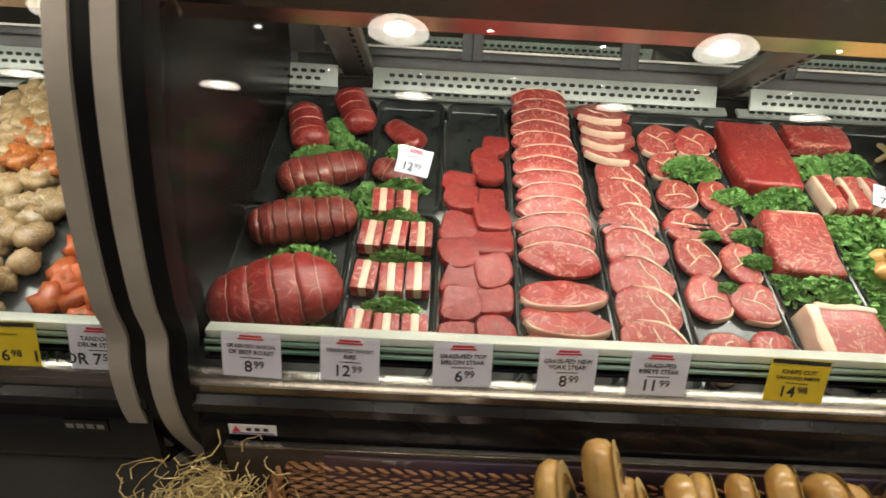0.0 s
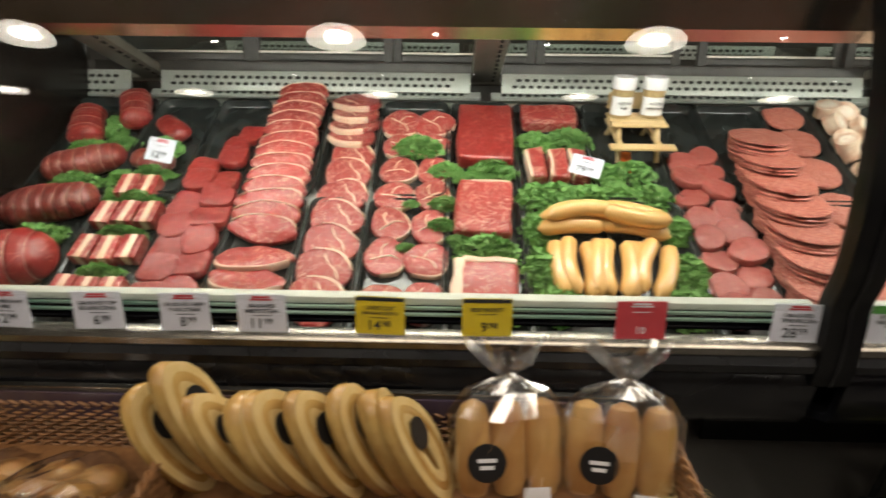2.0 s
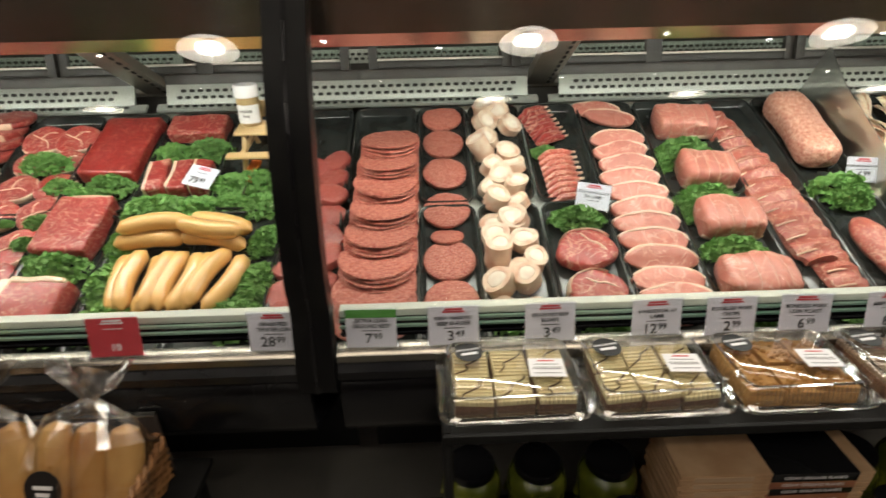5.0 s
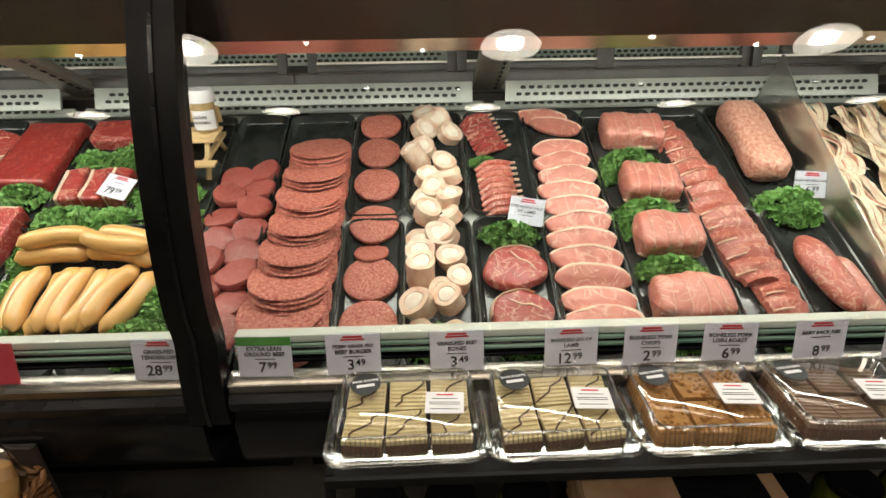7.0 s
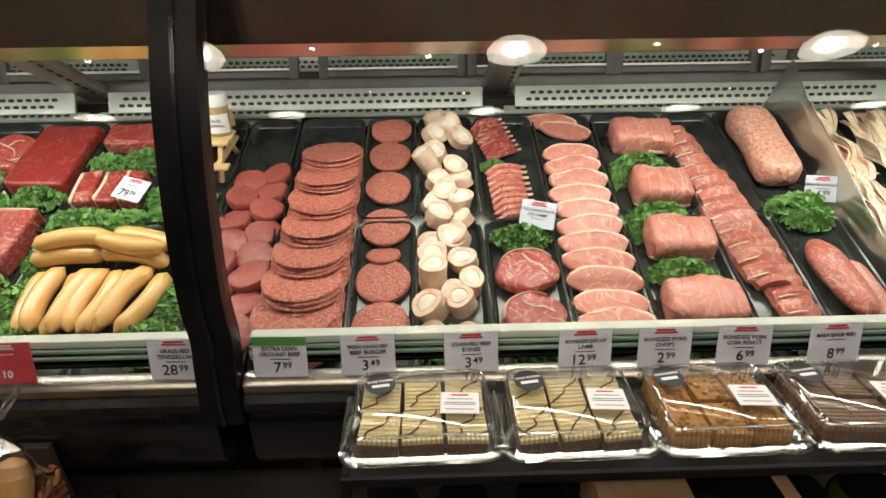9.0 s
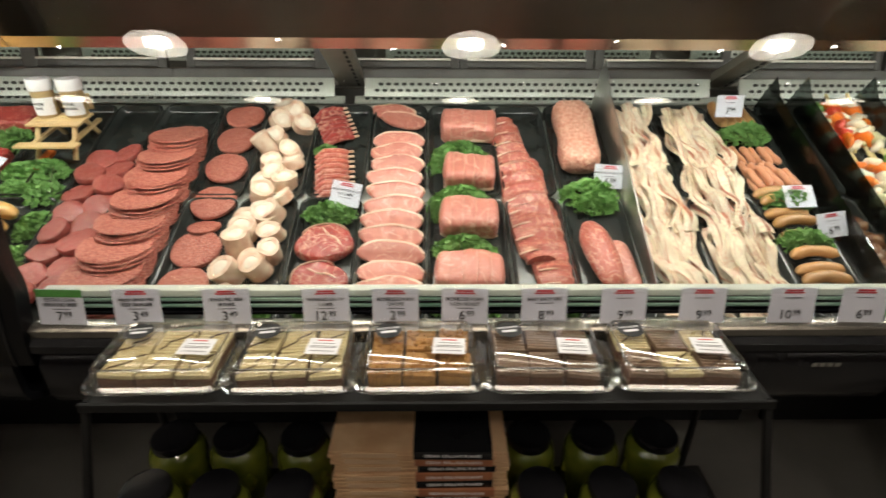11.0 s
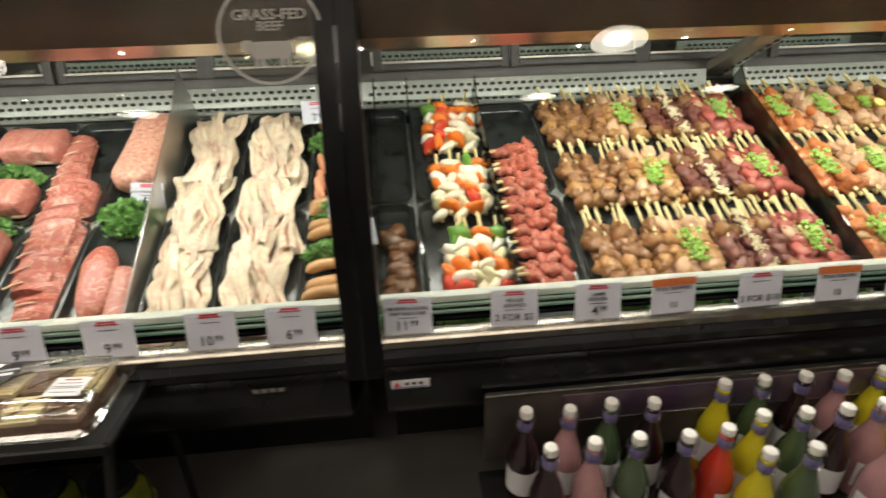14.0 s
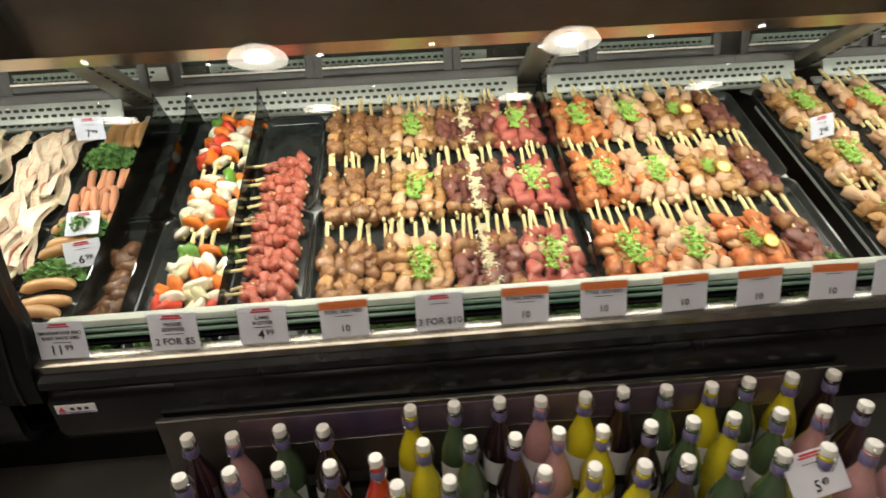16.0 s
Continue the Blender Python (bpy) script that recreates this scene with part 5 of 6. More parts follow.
spat = thing("spatula", "orange-handled kitchen spatula lying on parsley", "spatula", on_deck(1.345, 0.715, 0.040, -8) @ Matrix.Scale(1.2, 4))
part("handle", box(0.028, 0.085, 0.010, 0.004, (0, 0, 0)), mat("orange_handle", (0.62, 0.14, 0.02), 0.4), spat)
part("shaft", tube([(0, -0.04, 0), (0.004, -0.09, -0.005)], 0.003), M_STEEL, spat)
ladle = thing("meat_skewer_fork", "thin steel utensil lying on parsley", "utensil", on_deck(1.42, 0.62, 0.04, 14))
part("shaft", tube([(0, 0.06, 0.01), (0, -0.03, 0)], 0.0015), M_STEEL, ladle)
part("tip", loft([circ(0.016, -0.002, 18, 0, -0.045), circ(0.017, 0.0, 18, 0, -0.045), circ(0.012, 0.002, 18, 0, -0.045)]), M_STEEL, ladle)

# ---- cake packs on their stand ----
M_SHELF = mat("black_stand", (0.005, 0.005, 0.005), 0.55, second=(0.010, 0.010, 0.010), scale=8, spec=0.2)
stand = thing("cake_stand", "black metal two-tier display stand in front of the case", "stand", pose(2.70, -0.10, 0))
part("top_shelf", box(1.52, 0.25, 0.012, 0.003, (0, -0.005, 0.742)), M_SHELF, stand)
part("back_lip", box(1.50, 0.010, 0.055, 0.003, (0, 0.125, 0.770)), M_SHELF, stand)
part("front_lip", box(1.52, 0.010, 0.022, 0.003, (0, -0.132, 0.745)), M_SHELF, stand)
part("lower_shelf", box(1.60, 0.42, 0.015, 0.003, (0, -0.11, 0.275)), M_SHELF, stand)
for sx in (-0.752, 0.752):
    part("leg", tube([(sx, -0.12, 0.74), (sx, -0.34, 0.27), (sx, -0.40, 0.0)], 0.010, 8), M_SHELF, stand)
    part("leg", tube([(sx, 0.11, 0.74), (sx, 0.11, 0.0)], 0.010, 8), M_SHELF, stand)
    part("side_bar", tube([(sx, -0.12, 0.742), (sx, 0.11, 0.742)], 0.010, 8), M_SHELF, stand)

M_PET = clear("clear_pet", (0.97, 0.98, 0.97), 1.6, 0.05, 0.10)
M_RIM = clear("pet_rim", (0.93, 0.95, 0.94), 2.2, 0.08, 0.20)
M_CREAM = mat("cream_icing", (0.72, 0.62, 0.36), 0.5, second=(0.64, 0.52, 0.28), scale=60, bump=0.3, bump_scale=120)
M_COCOA = mat("cocoa_cake", (0.09, 0.035, 0.02), 0.7, second=(0.16, 0.07, 0.035), scale=120, bump=0.6, bump_scale=200)
M_DRIZ = mat("chocolate_drizzle", (0.07, 0.035, 0.015), 0.35)
M_CRUMB = mat("crumble", (0.50, 0.27, 0.08), 0.7, second=(0.36, 0.17, 0.05), scale=90, bump=0.8, bump_scale=150)
M_MOCHA = mat("mocha_icing", (0.20, 0.13, 0.09), 0.5, second=(0.28, 0.19, 0.13), scale=50, bump=0.2)
M_DISC = mat("black_sticker", (0.012, 0.012, 0.013), 0.35)


def cake_pack(x, w, style, label):
    d, hb = 0.225, 0.035
    t = thing("cake_pack", label, "cake pack", pose(x, -0.105, 0.749, 0, 0, jit(1.5)), "cake packs")
    part("base", loft([rring(w - 0.05, d - 0.05, 0.02, 0.001, 6), rring(w - 0.03, d - 0.03, 0.025, 0.018, 6), rring(w, d, 0.035, 0.020, 6), rring(w, d, 0.035, 0.024, 6), rring(w - 0.012, d - 0.012, 0.03, 0.025, 6)], cap=False), M_PET, t, "clear ribbed plastic base").visible_shadow = False
    part("lid", loft([rring(w - 0.002, d - 0.002, 0.035, 0.025, 6), rring(w - 0.02, d - 0.02, 0.03, 0.030, 6), rring(w - 0.035, d - 0.035, 0.026, 0.062, 6), rring(w - 0.05, d - 0.05, 0.022, 0.068, 6)]), M_PET, t, "clear plastic lid").visible_shadow = False
    edge = rring(w + 0.002, d + 0.002, 0.036, 0.0235, 8)
    part("rim", tube(edge + edge[:1], 0.0048, 8), M_RIM, t, "thick clear rolled rim").visible_shadow = False
    crown = rring(w - 0.046, d - 0.046, 0.024, 0.067, 8)
    part("lid_edge", tube(crown + crown[:1], 0.0028, 6), M_RIM, t, "clear moulded lid edge").visible_shadow = False
    rib = bmesh.new()
    n = int((w - 0.06) / 0.009)
    for k in range(n):
        q = -w / 2 + 0.034 + 0.009 * k
        merge(rib, tube([(q, -d / 2 + 0.012, 0.032), (q, -d / 2 + 0.018, 0.061), (q, -d / 2 + 0.028, 0.067)], 0.0016, 5))
        merge(rib, tube([(q, d / 2 - 0.012, 0.032), (q, d / 2 - 0.018, 0.061), (q, d / 2 - 0.028, 0.067)], 0.0016, 5))
    for k in range(14):
        q = -d / 2 + 0.036 + 0.0098 * k
        for sx in (-1, 1):
            merge(rib, tube([(sx * (w / 2 - 0.012), q, 0.032), (sx * (w / 2 - 0.018), q, 0.061), (sx * (w / 2 - 0.028), q, 0.067)], 0.0016, 5))
    tagged(part("lid_ribs", rib, M_PET, t), kind="stuff").visible_shadow = False
    r = random.Random(int(x * 100))
    nx, ny = 3, 2
    cw, cd = (w - 0.055) / nx, (d - 0.055) / ny
    for i in range(nx):
        for j in range(ny):
            cx, cy = (i - (nx - 1) / 2) * cw, (j - (ny - 1) / 2) * cd
            piece = new("cake_slice")
            piece.parent = t
            piece.matrix_local = pose(cx, cy, 0.004, r.uniform(-4, 4), r.uniform(-4, 4), r.uniform(-4, 4))
            top = {"cream": M_CREAM, "crumble": M_CRUMB, "mocha": M_MOCHA, "mixed": M_CREAM if (i + j) % 2 else M_MOCHA}[style]
            part("sponge", box(cw - 0.006, cd - 0.006, 0.028, 0.003, (0, 0, 0.016)), M_CRUMB if style == "crumble" else M_COCOA, piece)
            icing = box(cw - 0.007, cd - 0.007, 0.012, 0.003, (0, 0, 0.036))
            if style == "crumble":
                for q in range(26):
                    s = r.uniform(0.006, 0.014)
                    merge(icing, box(s, s, s * 0.8, s * 0.3, seg=1), Matrix.Translation((r.uniform(-cw / 2, cw / 2) * 0.85, r.uniform(-cd / 2, cd / 2) * 0.85, 0.044)) @ Euler((r.uniform(0, 3), r.uniform(0, 3), 0)).to_matrix().to_4x4())
            else:
                for q in range(6):
                    yy = -cd / 2 + 0.012 + q * (cd - 0.02) / 6
                    merge(icing, tube([(-cw / 2 + 0.006, yy, 0.042), (cw / 2 - 0.006, yy, 0.042)], 0.003, 6))
            part("icing", icing, top, piece)
            if style in ("cream", "mixed"):
                pts = [(r.uniform(-0.3, 0.3) * cw * 0.4 + (q / 5 - 0.5) * cw * 0.7, (q / 5 - 0.5) * cd * 0.8, 0.0455) for q in range(6)]
                part("drizzle", tube(smooth_line(pts, 3), 0.0019, 5), M_DRIZ, piece, "dark chocolate drizzle")
    seal = part("round_sticker", loft([circ(0.031, 0, 28), circ(0.031, 0.0006, 28)]), M_DISC, t, "round black shop sticker", m=pose(-w / 2 + 0.068, 0.052, 0.0688, 0, 0, 8))
    words("BAKE SHOPPE", 0.0085, M_CARD, seal, pose(0, 0.008, 0.0009))
    part("logo_bar", box(0.036, 0.008, 0.0006, 0, (0, -0.006, 0.0010)), M_CARD, seal, smooth=False)
    lab = part("weight_label", box(0.075, 0.058, 0.0006, 0), M_CARD, t, "white printed weight label", smooth=False, m=pose(w / 2 - 0.078, -0.010, 0.0690, 0, 0, -4))
    part("logo_bar", box(0.034, 0.0035, 0.0006, 0, (0, 0.021, 0.0006)), M_REDINK, lab, smooth=False)
    for q, (bw, yy) in enumerate(((0.05, 0.010), (0.06, 0.0), (0.06, -0.005), (0.055, -0.018))):
        part("print_line", box(bw, 0.0011, 0.0006, 0, (0, yy, 0.0006)), M_INK, lab, smooth=False)
    return t


for x, w, st, lab in ((2.088, 0.305, "cream", "clear clamshell pack of iced chocolate cream slices"), (2.386, 0.290, "cream", "clear clamshell pack of iced chocolate cream slices"), (2.676, 0.290, "crumble", "clear clamshell pack of golden crumble squares"),
                      (2.966, 0.290, "mocha", "clear clamshell pack of mocha iced brownies"), (3.272, 0.31, "mixed", "clear clamshell pack of mixed iced brownies")):
    cake_pack(x, w, st, lab)

M_PICKLE = mat("pickle_brine", (0.16, 0.17, 0.02), 0.12, second=(0.05, 0.07, 0.01), scale=22, mix=1.2, coat=0.8, bump=0.3, bump_scale=30)


def pickle_jar(x, y, z):
    j = thing("pickle_jar", "large glass jar of green pickles with a black lid", "jar", pose(x, y, z, 0, 0, jit(90)), "pickle jars")
    part("glass_body", loft([circ(0.060, 0.0, 28), circ(0.071, 0.006, 28), circ(0.074, 0.02, 28), circ(0.074, 0.14, 28), circ(0.068, 0.16, 28), circ(0.054, 0.172, 28), circ(0.054, 0.178, 28)]), M_PICKLE, j)
    part("lid", loft([circ(0.057, 0.174, 32), circ(0.0585, 0.177, 32), circ(0.0585, 0.195, 32), circ(0.056, 0.199, 32), circ(0.050, 0.197, 32)]), M_BLACK, j, "glossy black screw lid")
    for k in range(5):
        a = k * 1.26
        part("pickle", tube([(0.062 * math.cos(a), 0.062 * math.sin(a), 0.03), (0.067 * math.cos(a + 0.2), 0.067 * math.sin(a + 0.2), 0.08), (0.062 * math.cos(a + 0.1), 0.062 * math.sin(a + 0.1), 0.135)], 0.016, 8, (0.5, 1, 0.5)), M_CUKE, j)


M_CUKE = mat("pickle_skin", (0.12, 0.15, 0.015), 0.15, second=(0.28, 0.26, 0.03), scale=60, coat=0.8, vary=0.15)
for x in (2.01, 2.175, 2.355, 2.965, 3.14, 3.31):
    pickle_jar(x, -0.06, 0.284)
    pickle_jar(x + 0.004, -0.225, 0.284)

M_CEDAR = mat("cedar_plank", (0.50, 0.30, 0.16), 0.6, second=(0.62, 0.41, 0.24), scale=12, bump=0.15)
M_COVER = mat("printed_cover", (0.22, 0.06, 0.03), 0.4, second=(0.40, 0.16, 0.07), scale=14, mix=1.2)
for k in range(11):
    t = thing("plank_pack", "shrink-wrapped pack of cedar grilling planks with a printed band", "plank pack", pose(2.675 + jit(0.006), -0.115 + jit(0.005), 0.284 + 0.0265 * k, 0, 0, jit(1.2)), "plank packs")
    part("plank", box(0.43, 0.17, 0.011, 0.002, (0, 0, 0.006)), M_CEDAR, t)
    part("plank", box(0.428, 0.17, 0.011, 0.002, (0.002, 0, 0.0185)), M_CEDAR, t)
    part("printed_band", box(0.19, 0.174, 0.0255, 0.001, (0.085, 0, 0.0125)), M_COVER if k % 2 else M_BLACK, t, "dark printed paper band")
    words("CEDAR GRILLING PLANKS", 0.0118, M_CARD, t, pose(0.085, -0.0878, 0.0125, 90))
    part("paper_label", box(0.13, 0.002, 0.013, 0, (-0.115, -0.0858, 0.0125)), mat("tan_label", (0.55, 0.38, 0.24), 0.6), t, smooth=False)

# ---- bread table ----
bt = thing("bread_table", "low black display table in front of the case", "table", pose(0.38, -0.19, 0))
part("tabletop", box(1.95, 0.36, 0.02, 0.004, (0, 0, 0.47)), M_SHELF, bt)
for sx in (-0.93, 0.93):
    for sy in (-0.15, 0.15):
        part("leg", box(0.035, 0.035, 0.46, 0.003, (sx, sy, 0.23)), M_SHELF, bt)
M_BOARD = mat("dark_board", (0.035, 0.028, 0.026), 0.45, second=(0.06, 0.048, 0.042), scale=8)
M_STRIP = mat("violet_acrylic", (0.045, 0.035, 0.075), 0.12, second=(0.11, 0.07, 0.06), scale=3, spec=0.7)


def sign_board(x0, x1, z0, z1):
    w = x1 - x0
    b = thing("sign_board", "dark backing board with a glossy violet strip", "sign board", pose((x0 + x1) / 2, -0.046, z0), "backing boards")
    part("board", box(w, 0.012, z1 - z0, 0.002, (0, 0, (z1 - z0) / 2)), M_BOARD, b)
    part("top_edge", box(w, 0.016, 0.004, 0.001, (0, 0, z1 - z0)), M_STEEL, b)
    part("strip", box(w - 0.34, 0.006, 0.085, 0.001, (0.03, -0.010, z1 - z0 - 0.056)), M_STRIP, b)
    part("strip_edge", box(w - 0.34, 0.008, 0.004, 0.001, (0.03, -0.011, z1 - z0 - 0.1)), M_STEEL, b)
    part("foot", box(0.06, 0.010, z0, 0.001, (-w / 2 + 0.1, 0, -z0 / 2)), M_BOARD, b)
    part("foot", box(0.06, 0.010, z0, 0.001, (w / 2 - 0.1, 0, -z0 / 2)), M_BOARD, b)


sign_board(-0.52, 1.275, 0.40, 0.665)
sign_board(4.25, 6.01, 0.40, 0.625)

M_WICKER = mat("wicker", (0.16, 0.07, 0.025), 0.5, second=(0.30, 0.15, 0.06), scale=50, mix=1.2, vary=0.25)


def basket(x0, x1, y0, y1, z0, z1):
    b = thing("wicker_basket", "long brown woven wicker bread basket", "basket", pose((x0 + x1) / 2, (y0 + y1) / 2, z0), "bread baskets")
    w, d, h = x1 - x0, y1 - y0, z1 - z0
    for k in range(int(h / 0.011)):
        z = 0.006 + 0.011 * k
        out = 0.012 * z / h
        for sgn, (ax, ln, off) in enumerate((("x", w, d / 2 + out), ("x", w, -d / 2 - out), ("y", d, w / 2 + out), ("y", d, -w / 2 - out))):
            n = max(6, int(ln / 0.022))
            pts = []
            for i in range(n + 1):
                q = (i / n - 0.5) * ln
                wob = off + 0.0035 * (1 if (i + k) % 2 else -1)
                pts.append((q, wob, z) if ax == "x" else (wob, q, z))
            part("strand", tube(pts, 0.0052, 5), M_WICKER, b)
    for ax, ln, off in (("x", w, d / 2 + 0.012), ("x", w, -d / 2 - 0.012), ("y", d, w / 2 + 0.012), ("y", d, -w / 2 - 0.012)):
        for ph in (0, 3.14):
            n = int(ln / 0.008)
            pts = [((i / n - 0.5) * ln, off + 0.006 * math.cos(i * 0.9 + ph), h + 0.004 + 0.006 * math.sin(i * 0.9 + ph)) for i in range(n + 1)]
            part("rim_strand", tube(pts if ax == "x" else [(p[1], p[0], p[2]) for p in pts], 0.0055, 5), M_WICKER, b)
    part("floor_mat", box(w, d, 0.006, 0.001, (0, 0, 0.003)), M_WICKER, b)


basket(-0.40, 0.135, -0.31, -0.065, 0.48, 0.615)
basket(0.155, 1.275, -0.31, -0.065, 0.48, 0.60)

M_CRUST = mat("bread_crust", (0.30, 0.11, 0.022), 0.24, second=(0.66, 0.45, 0.15), scale=11, mix=0.9, bump=0.3, bump_scale=60, coat=0.5, vary=0.12)
M_CRUMBW = mat("pale_crumb", (0.68, 0.52, 0.25), 0.42, second=(0.60, 0.40, 0.14), scale=30, mix=1.2, bump=0.4, bump_scale=90, coat=0.3)
M_FILM = clear("plastic_film", (0.93, 0.93, 0.93), 2.0, 0.14, 0.16)
M_BUN = mat("soft_bun", (0.40, 0.16, 0.034), 0.34, second=(0.70, 0.45, 0.17), scale=9, mix=0.9, bump=0.2, bump_scale=40, coat=0.4, vary=0.12)


def ring_loaf(seed):
    t = thing("ring_loaf", "golden crusty ring loaf standing in a film wrap", "bread", group="ring loaves")
    rings = []
    for i in range(29):
        a = 2 * math.pi * i / 28
        f = 1 + 0.06 * math.sin(3 * a + seed)
        cx, cz = 0.040 * math.cos(a) * f, 0.090 * math.sin(a) * f
        ring = []
        for k in range(12):
            q = 2 * math.pi * k / 12
            rr = 0.030 * (1 + 0.06 * math.sin(2 * q + seed + 3 * a))
            ring.append(((cx + rr * math.cos(q) * math.cos(a)), 0.036 * math.sin(q) * 0.75, (cz + rr * 1.05 * math.cos(q) * math.sin(a)) + 0.115))
        rings.append(ring)
    body = part("crust", loft(rings, cap=False), M_CRUST, t)
    part("cut_face", loft([[(x * 1.0, y * 0.2 - 0.020, z) for x, y, z in r[6:12]] for r in rings], cap=False, closed=False), M_CRUMBW, t, "pale cut face")
    part("round_sticker", loft([circ(0.030, 0, 24), circ(0.030, 0.0015, 24)]), M_DISC, t, "round black shop sticker", m=pose(0, -0.029, 0.15, 90))
    return t


RL = [ring_loaf(k) for k in range(3)]
for i, (x, lean, up) in enumerate(((0.20, 62, 0.0), (0.275, 58, 0.045), (0.355, 64, 0.0), (0.42, 66, 0.0), (0.485, 62, 0.0), (0.56, 66, 0.0), (0.635, 64, 0.0), (0.70, 68, 0.0), (0.76, 70, 0.0))):
    copy_thing(RL[i % 3], pose(x, -0.175, 0.488 + up, -22 + jit(4), jit(5), lean + 15 + jit(7))).scale = (rnd.uniform(0.9, 1.1), rnd.uniform(0.95, 1.2), rnd.uniform(1.22, 1.4))
for ob in RL:
    for o in (*ob.children_recursive, ob):
        bpy.data.objects.remove(o)


def bag_of_buns(x, y, z, rz, n, long, label, lean=-35):
    t = thing("bread_bag", label, "bread bag", pose(x, y, z, lean, 0, rz) @ Matrix.Scale(1.18 if long else 1.0, 4), "bagged bread")
    for k in range(n):
        q = (k - (n - 1) / 2)
        if long:
            rings = [[(0.068 * q + 0.034 * f * math.cos(a), 0.028 * f * math.sin(a), zz) for a in (2 * math.pi * i / 14 for i in range(14))] for f, zz in ((0.15, 0.0), (0.75, 0.008), (1, 0.035), (1.03, 0.09), (1, 0.15), (0.72, 0.178), (0.15, 0.188))]
        else:
            cz = 0.05 + 0.085 * (k // 2)
            cx = (-0.048, 0.048)[k % 2]
            rings = [[(cx + 0.052 * f * math.cos(a), 0.030 * g, cz + 0.050 * f * math.sin(a)) for a in (2 * math.pi * i / 18 for i in range(18))] for f, g in ((0.1, 1.1), (0.6, 1.0), (0.92, 0.55), (1.0, 0.0), (0.92, -0.55), (0.6, -1.0), (0.1, -1.1))]
        part("bun", loft(rings), M_BUN, t)
    w = 0.072 * n / 2 if long else 0.105
    r = random.Random(int(x * 50))
    rings = []
    for f, zz in ((0.8, -0.004), (1.05, 0.02), (1.1, 0.10), (1.05, 0.16), (0.75, 0.205), (0.30, 0.225), (0.10, 0.235), (0.12, 0.245), (0.45, 0.27), (0.75, 0.30)):
        rings.append([((w * f) * math.cos(a) * r.uniform(0.92, 1.08), 0.050 * f * math.sin(a) * r.uniform(0.8, 1.2), zz + (r.uniform(-0.02, 0.02) if zz > 0.24 else r.uniform(-0.004, 0.004))) for a in (2 * math.pi * i / 22 for i in range(22))])
    part("film_bag", loft(rings, cap=False), M_FILM, t, "clear crinkled plastic bag", smooth=False).visible_shadow = False
    part("round_sticker", loft([circ(0.036, 0, 26), circ(0.036, 0.001, 26)]), M_DISC, t, "round black shop sticker", m=pose(-w * 0.45, -0.056, 0.085, 90))
    for q in range(2):
        part("print_bar", box(0.036 - 0.01 * q, 0.001, 0.007, 0, (-w * 0.45, -0.0575, 0.090 - 0.013 * q)), M_CARD, t, smooth=False)
    part("paper_label", box(0.05, 0.001, 0.035, 0, (w * 0.4, -0.056, 0.02)), M_CARD, t, smooth=False)


bag_of_buns(-0.275, -0.165, 0.515, 8, 4, False, "clear plastic bag of round soft buns in a basket", 62)
bag_of_buns(-0.045, -0.165, 0.515, -6, 4, False, "clear plastic bag of round soft buns in a basket", 62)
bag_of_buns(0.91, -0.185, 0.49, 4, 3, True, "clear plastic bag of long soft rolls in a basket", -28)
bag_of_buns(1.155, -0.185, 0.49, -6, 3, True, "clear plastic bag of long soft rolls in a basket", -24)

r0 = random.Random(5)
straw = bmesh.new()
for k in range(1000):
    c = Vector((r0.gauss(0, 0.055), r0.gauss(0, 0.06), abs(r0.gauss(0.05, 0.045))))
    a0, rr, tw = r0.uniform(0, 6.3), r0.uniform(0.015, 0.05), r0.uniform(-1.2, 1.2)
    merge(straw, tube([c + Vector((rr * math.cos(a0 + q * 0.7), rr * math.sin(a0 + q * 0.7), 0.012 * q * tw * 0.5 + 0.006 * math.sin(q * 2 + a0))) for q in range(6)], 0.0014, 3))
for v in straw.verts:
    v.co.z = max(v.co.z, 0.003)
sob = tagged(part("wood_wool", straw, mat("wood_wool_fibre", (0.62, 0.50, 0.24), 0.7, second=(0.50, 0.38, 0.16), scale=20)), "loose pile of pale curly wood wool", "wood wool", kind="stuff")
sob.matrix_world = pose(-0.53, -0.16, 0.481)
sob2 = sob.copy()
scene.collection.objects.link(sob2)
sob2.matrix_world = pose(1.30, -0.26, 0.481, 0, 0, 90) @ Matrix.Scale(0.5, 4)

# ---- swing-top bottles ----
BOT = {"d": ("dark berry", (0.020, 0.008, 0.012)), "p": ("pale pink", (0.46, 0.24, 0.25)), "g": ("clear green", (0.06, 0.10, 0.05)), "y": ("bright lemon yellow", (0.60, 0.52, 0.02)), "r": ("red", (0.55, 0.04, 0.02))}
M_WIRE = mat("bright_wire", (0.70, 0.70, 0.68), 0.25, 1.0)
M_STOP = mat("white_stopper", (0.80, 0.79, 0.76), 0.3, second=(0.72, 0.71, 0.68), scale=40)
M_NECK = mat("violet_neck_band", (0.10, 0.08, 0.20), 0.3, second=(0.20, 0.18, 0.34), scale=30)
MODELS_B = {}
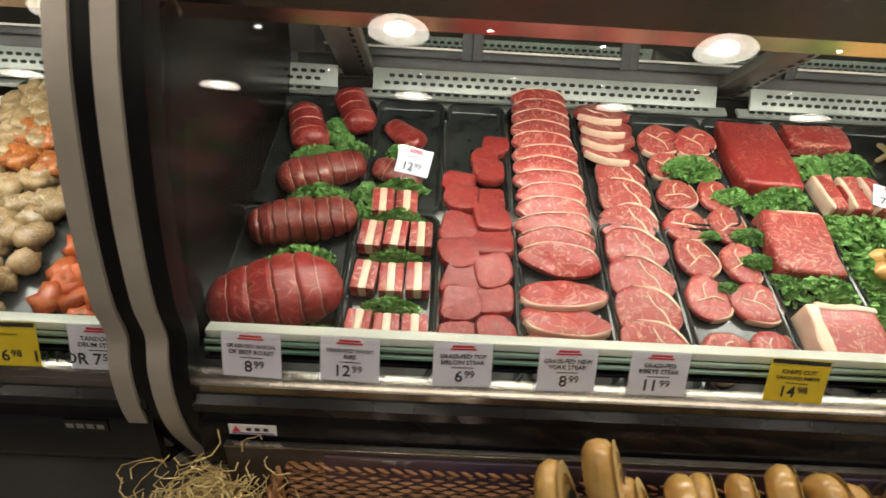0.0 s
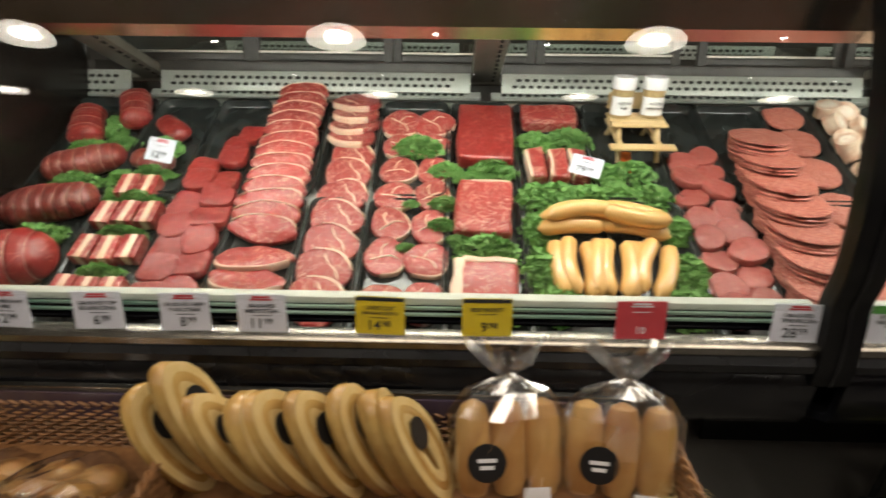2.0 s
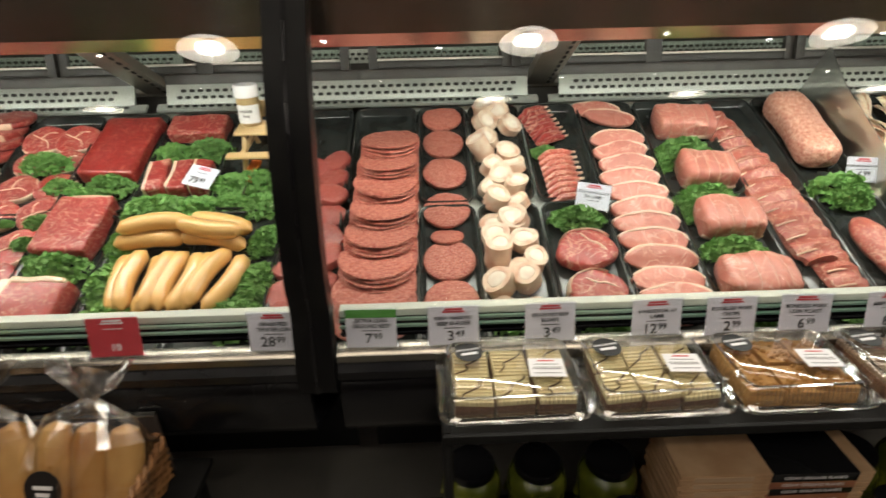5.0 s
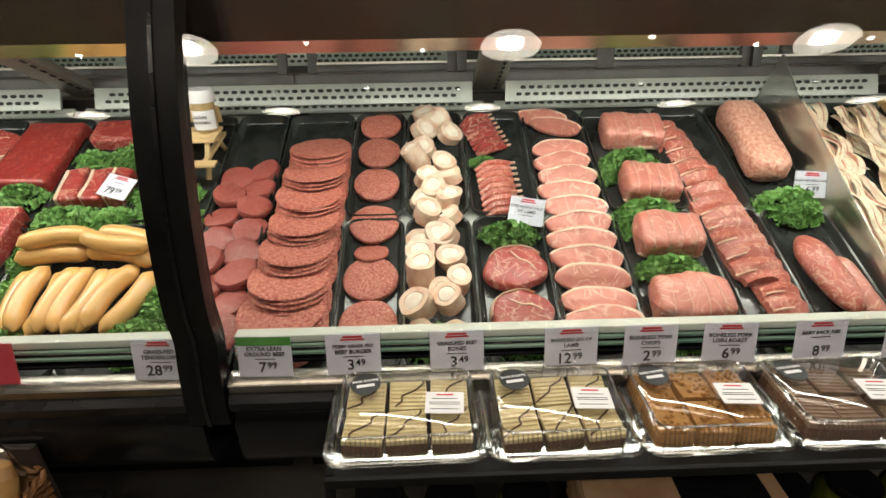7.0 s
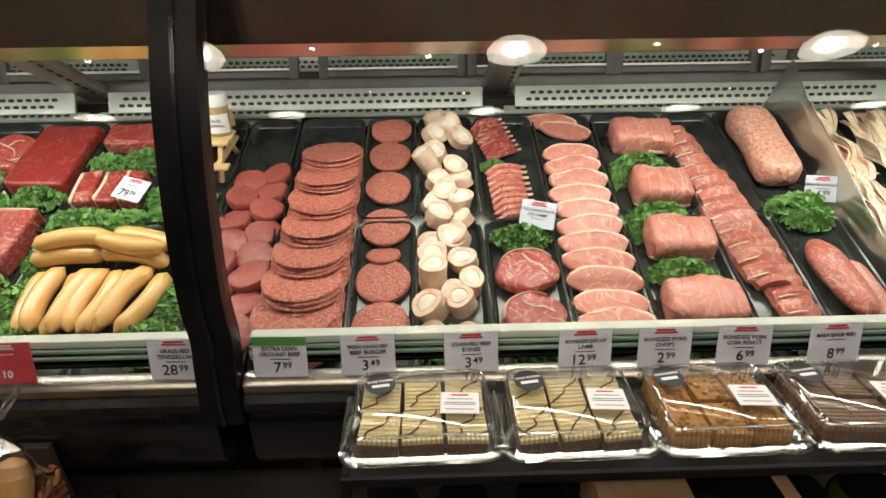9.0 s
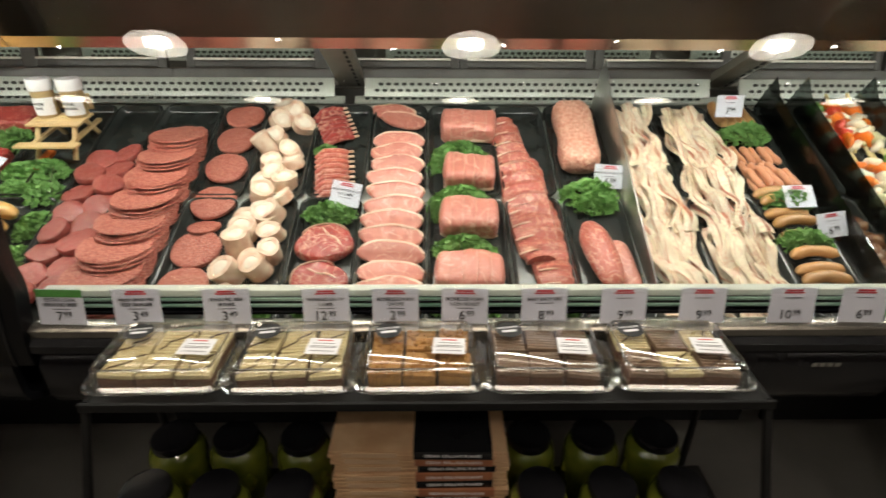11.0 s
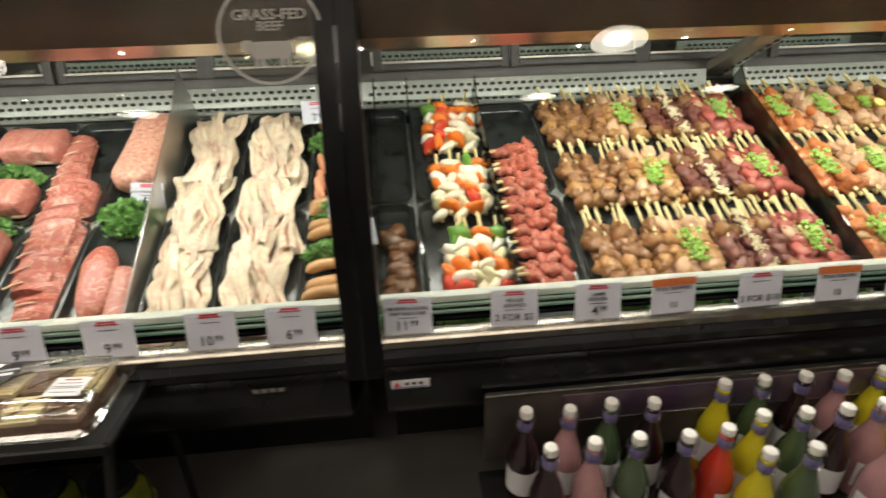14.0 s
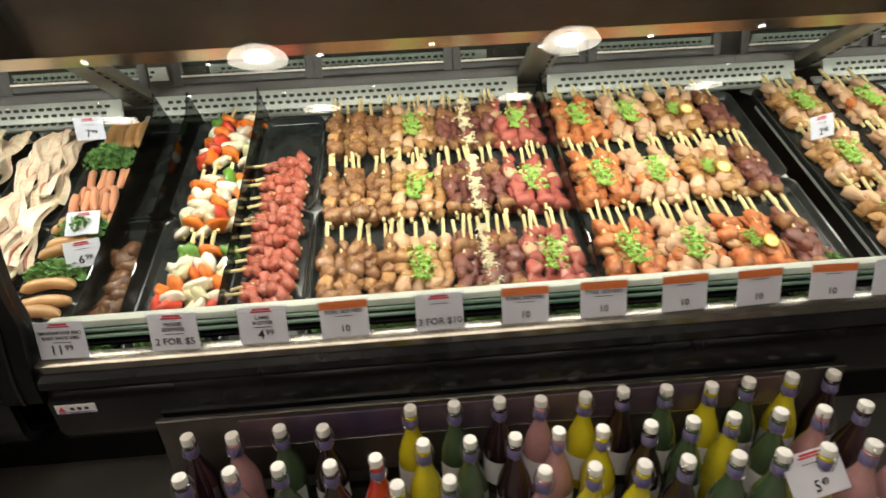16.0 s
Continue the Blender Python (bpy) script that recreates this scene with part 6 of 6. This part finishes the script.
for key, (word, colour) in BOT.items():
    t = thing("swing_top_bottle", f"{word} lemonade in a swing-top glass bottle", "bottle", group="lemonade bottles")
    m = mat("bottle_" + word.replace(" ", "_"), colour, 0.06, second=tuple(q * 0.75 for q in colour), scale=14, coat=1.0, spec=0.6)
    part("glass_body", loft([circ(0.034, 0.0, 26), circ(0.041, 0.005, 26), circ(0.042, 0.02, 26), circ(0.042, 0.135, 26), circ(0.040, 0.155, 26), circ(0.031, 0.185, 26), circ(0.020, 0.215, 26), circ(0.0145, 0.24, 26), circ(0.0135, 0.262, 26), circ(0.016, 0.265, 26), circ(0.016, 0.272, 26), circ(0.012, 0.275, 26)]), m, t)
    part("neck_band", loft([circ(0.0165, 0.238, 20), circ(0.0172, 0.242, 20), circ(0.0172, 0.262, 20), circ(0.0150, 0.266, 20)]), M_NECK, t, "violet printed neck band")
    part("stopper", loft([circ(0.0125, 0.275, 22), circ(0.0155, 0.278, 22), circ(0.0160, 0.292, 22), circ(0.0145, 0.298, 22), circ(0.008, 0.2995, 22)]), M_STOP, t, "white ceramic swing stopper")
    for sx in (-1, 1):
        part("wire_bail", tube([(sx * 0.005, 0, 0.296), (sx * 0.018, 0, 0.289), (sx * 0.023, -0.004, 0.270), (sx * 0.019, -0.010, 0.250), (sx * 0.010, -0.017, 0.238)], 0.0015, 5), M_WIRE, t)
    part("paper_label", loft([[(0.0428 * math.sin(q * 0.14), -0.0428 * math.cos(q * 0.14), z) for q in range(-9, 10)] for z in (0.04, 0.12)], cap=False, closed=False), M_CARD, t, "white paper label")
    MODELS_B[key] = t
rack3 = thing("bottle_table", "low black table holding lemonade bottles", "table", pose(5.14, -0.20, 0))
part("tabletop", box(1.80, 0.36, 0.02, 0.004, (0, 0, 0.315)), M_SHELF, rack3)
for sx in (-0.86, 0.86):
    for sy in (-0.15, 0.15):
        part("leg", box(0.035, 0.035, 0.305, 0.003, (sx, sy, 0.1525)), M_SHELF, rack3)
BACK = "dpgd.ygdpydgygyd"
MIDDLE = "dpgdrygdpydgygpd"
FRONT = ".....yg.pyydggypp"
for row, (keys, y, x0, dx) in enumerate(((BACK, -0.072, 4.34, 0.108), (MIDDLE, -0.188, 4.375, 0.1055), (FRONT, -0.295, 4.33, 0.104))):
    for k, key in enumerate(keys):
        if key == ".":
            continue
        yy = y - (0.035 if row == 0 and k < 4 else 0) - (0.03 if row == 1 and k < 5 else 0)
        copy_thing(MODELS_B[key], pose(x0 + dx * k + jit(0.006), yy + jit(0.006), 0.325, 0, 0, jit(50)))
for ob in MODELS_B.values():
    for o in (*ob.children_recursive, ob):
        bpy.data.objects.remove(o)
tag(0, (), "5.49", "white", w=0.15, h=0.095, m=pose(5.76, -0.345, 0.53, 48, 0, 12), label="white price card leaning on the lemonade bottles")
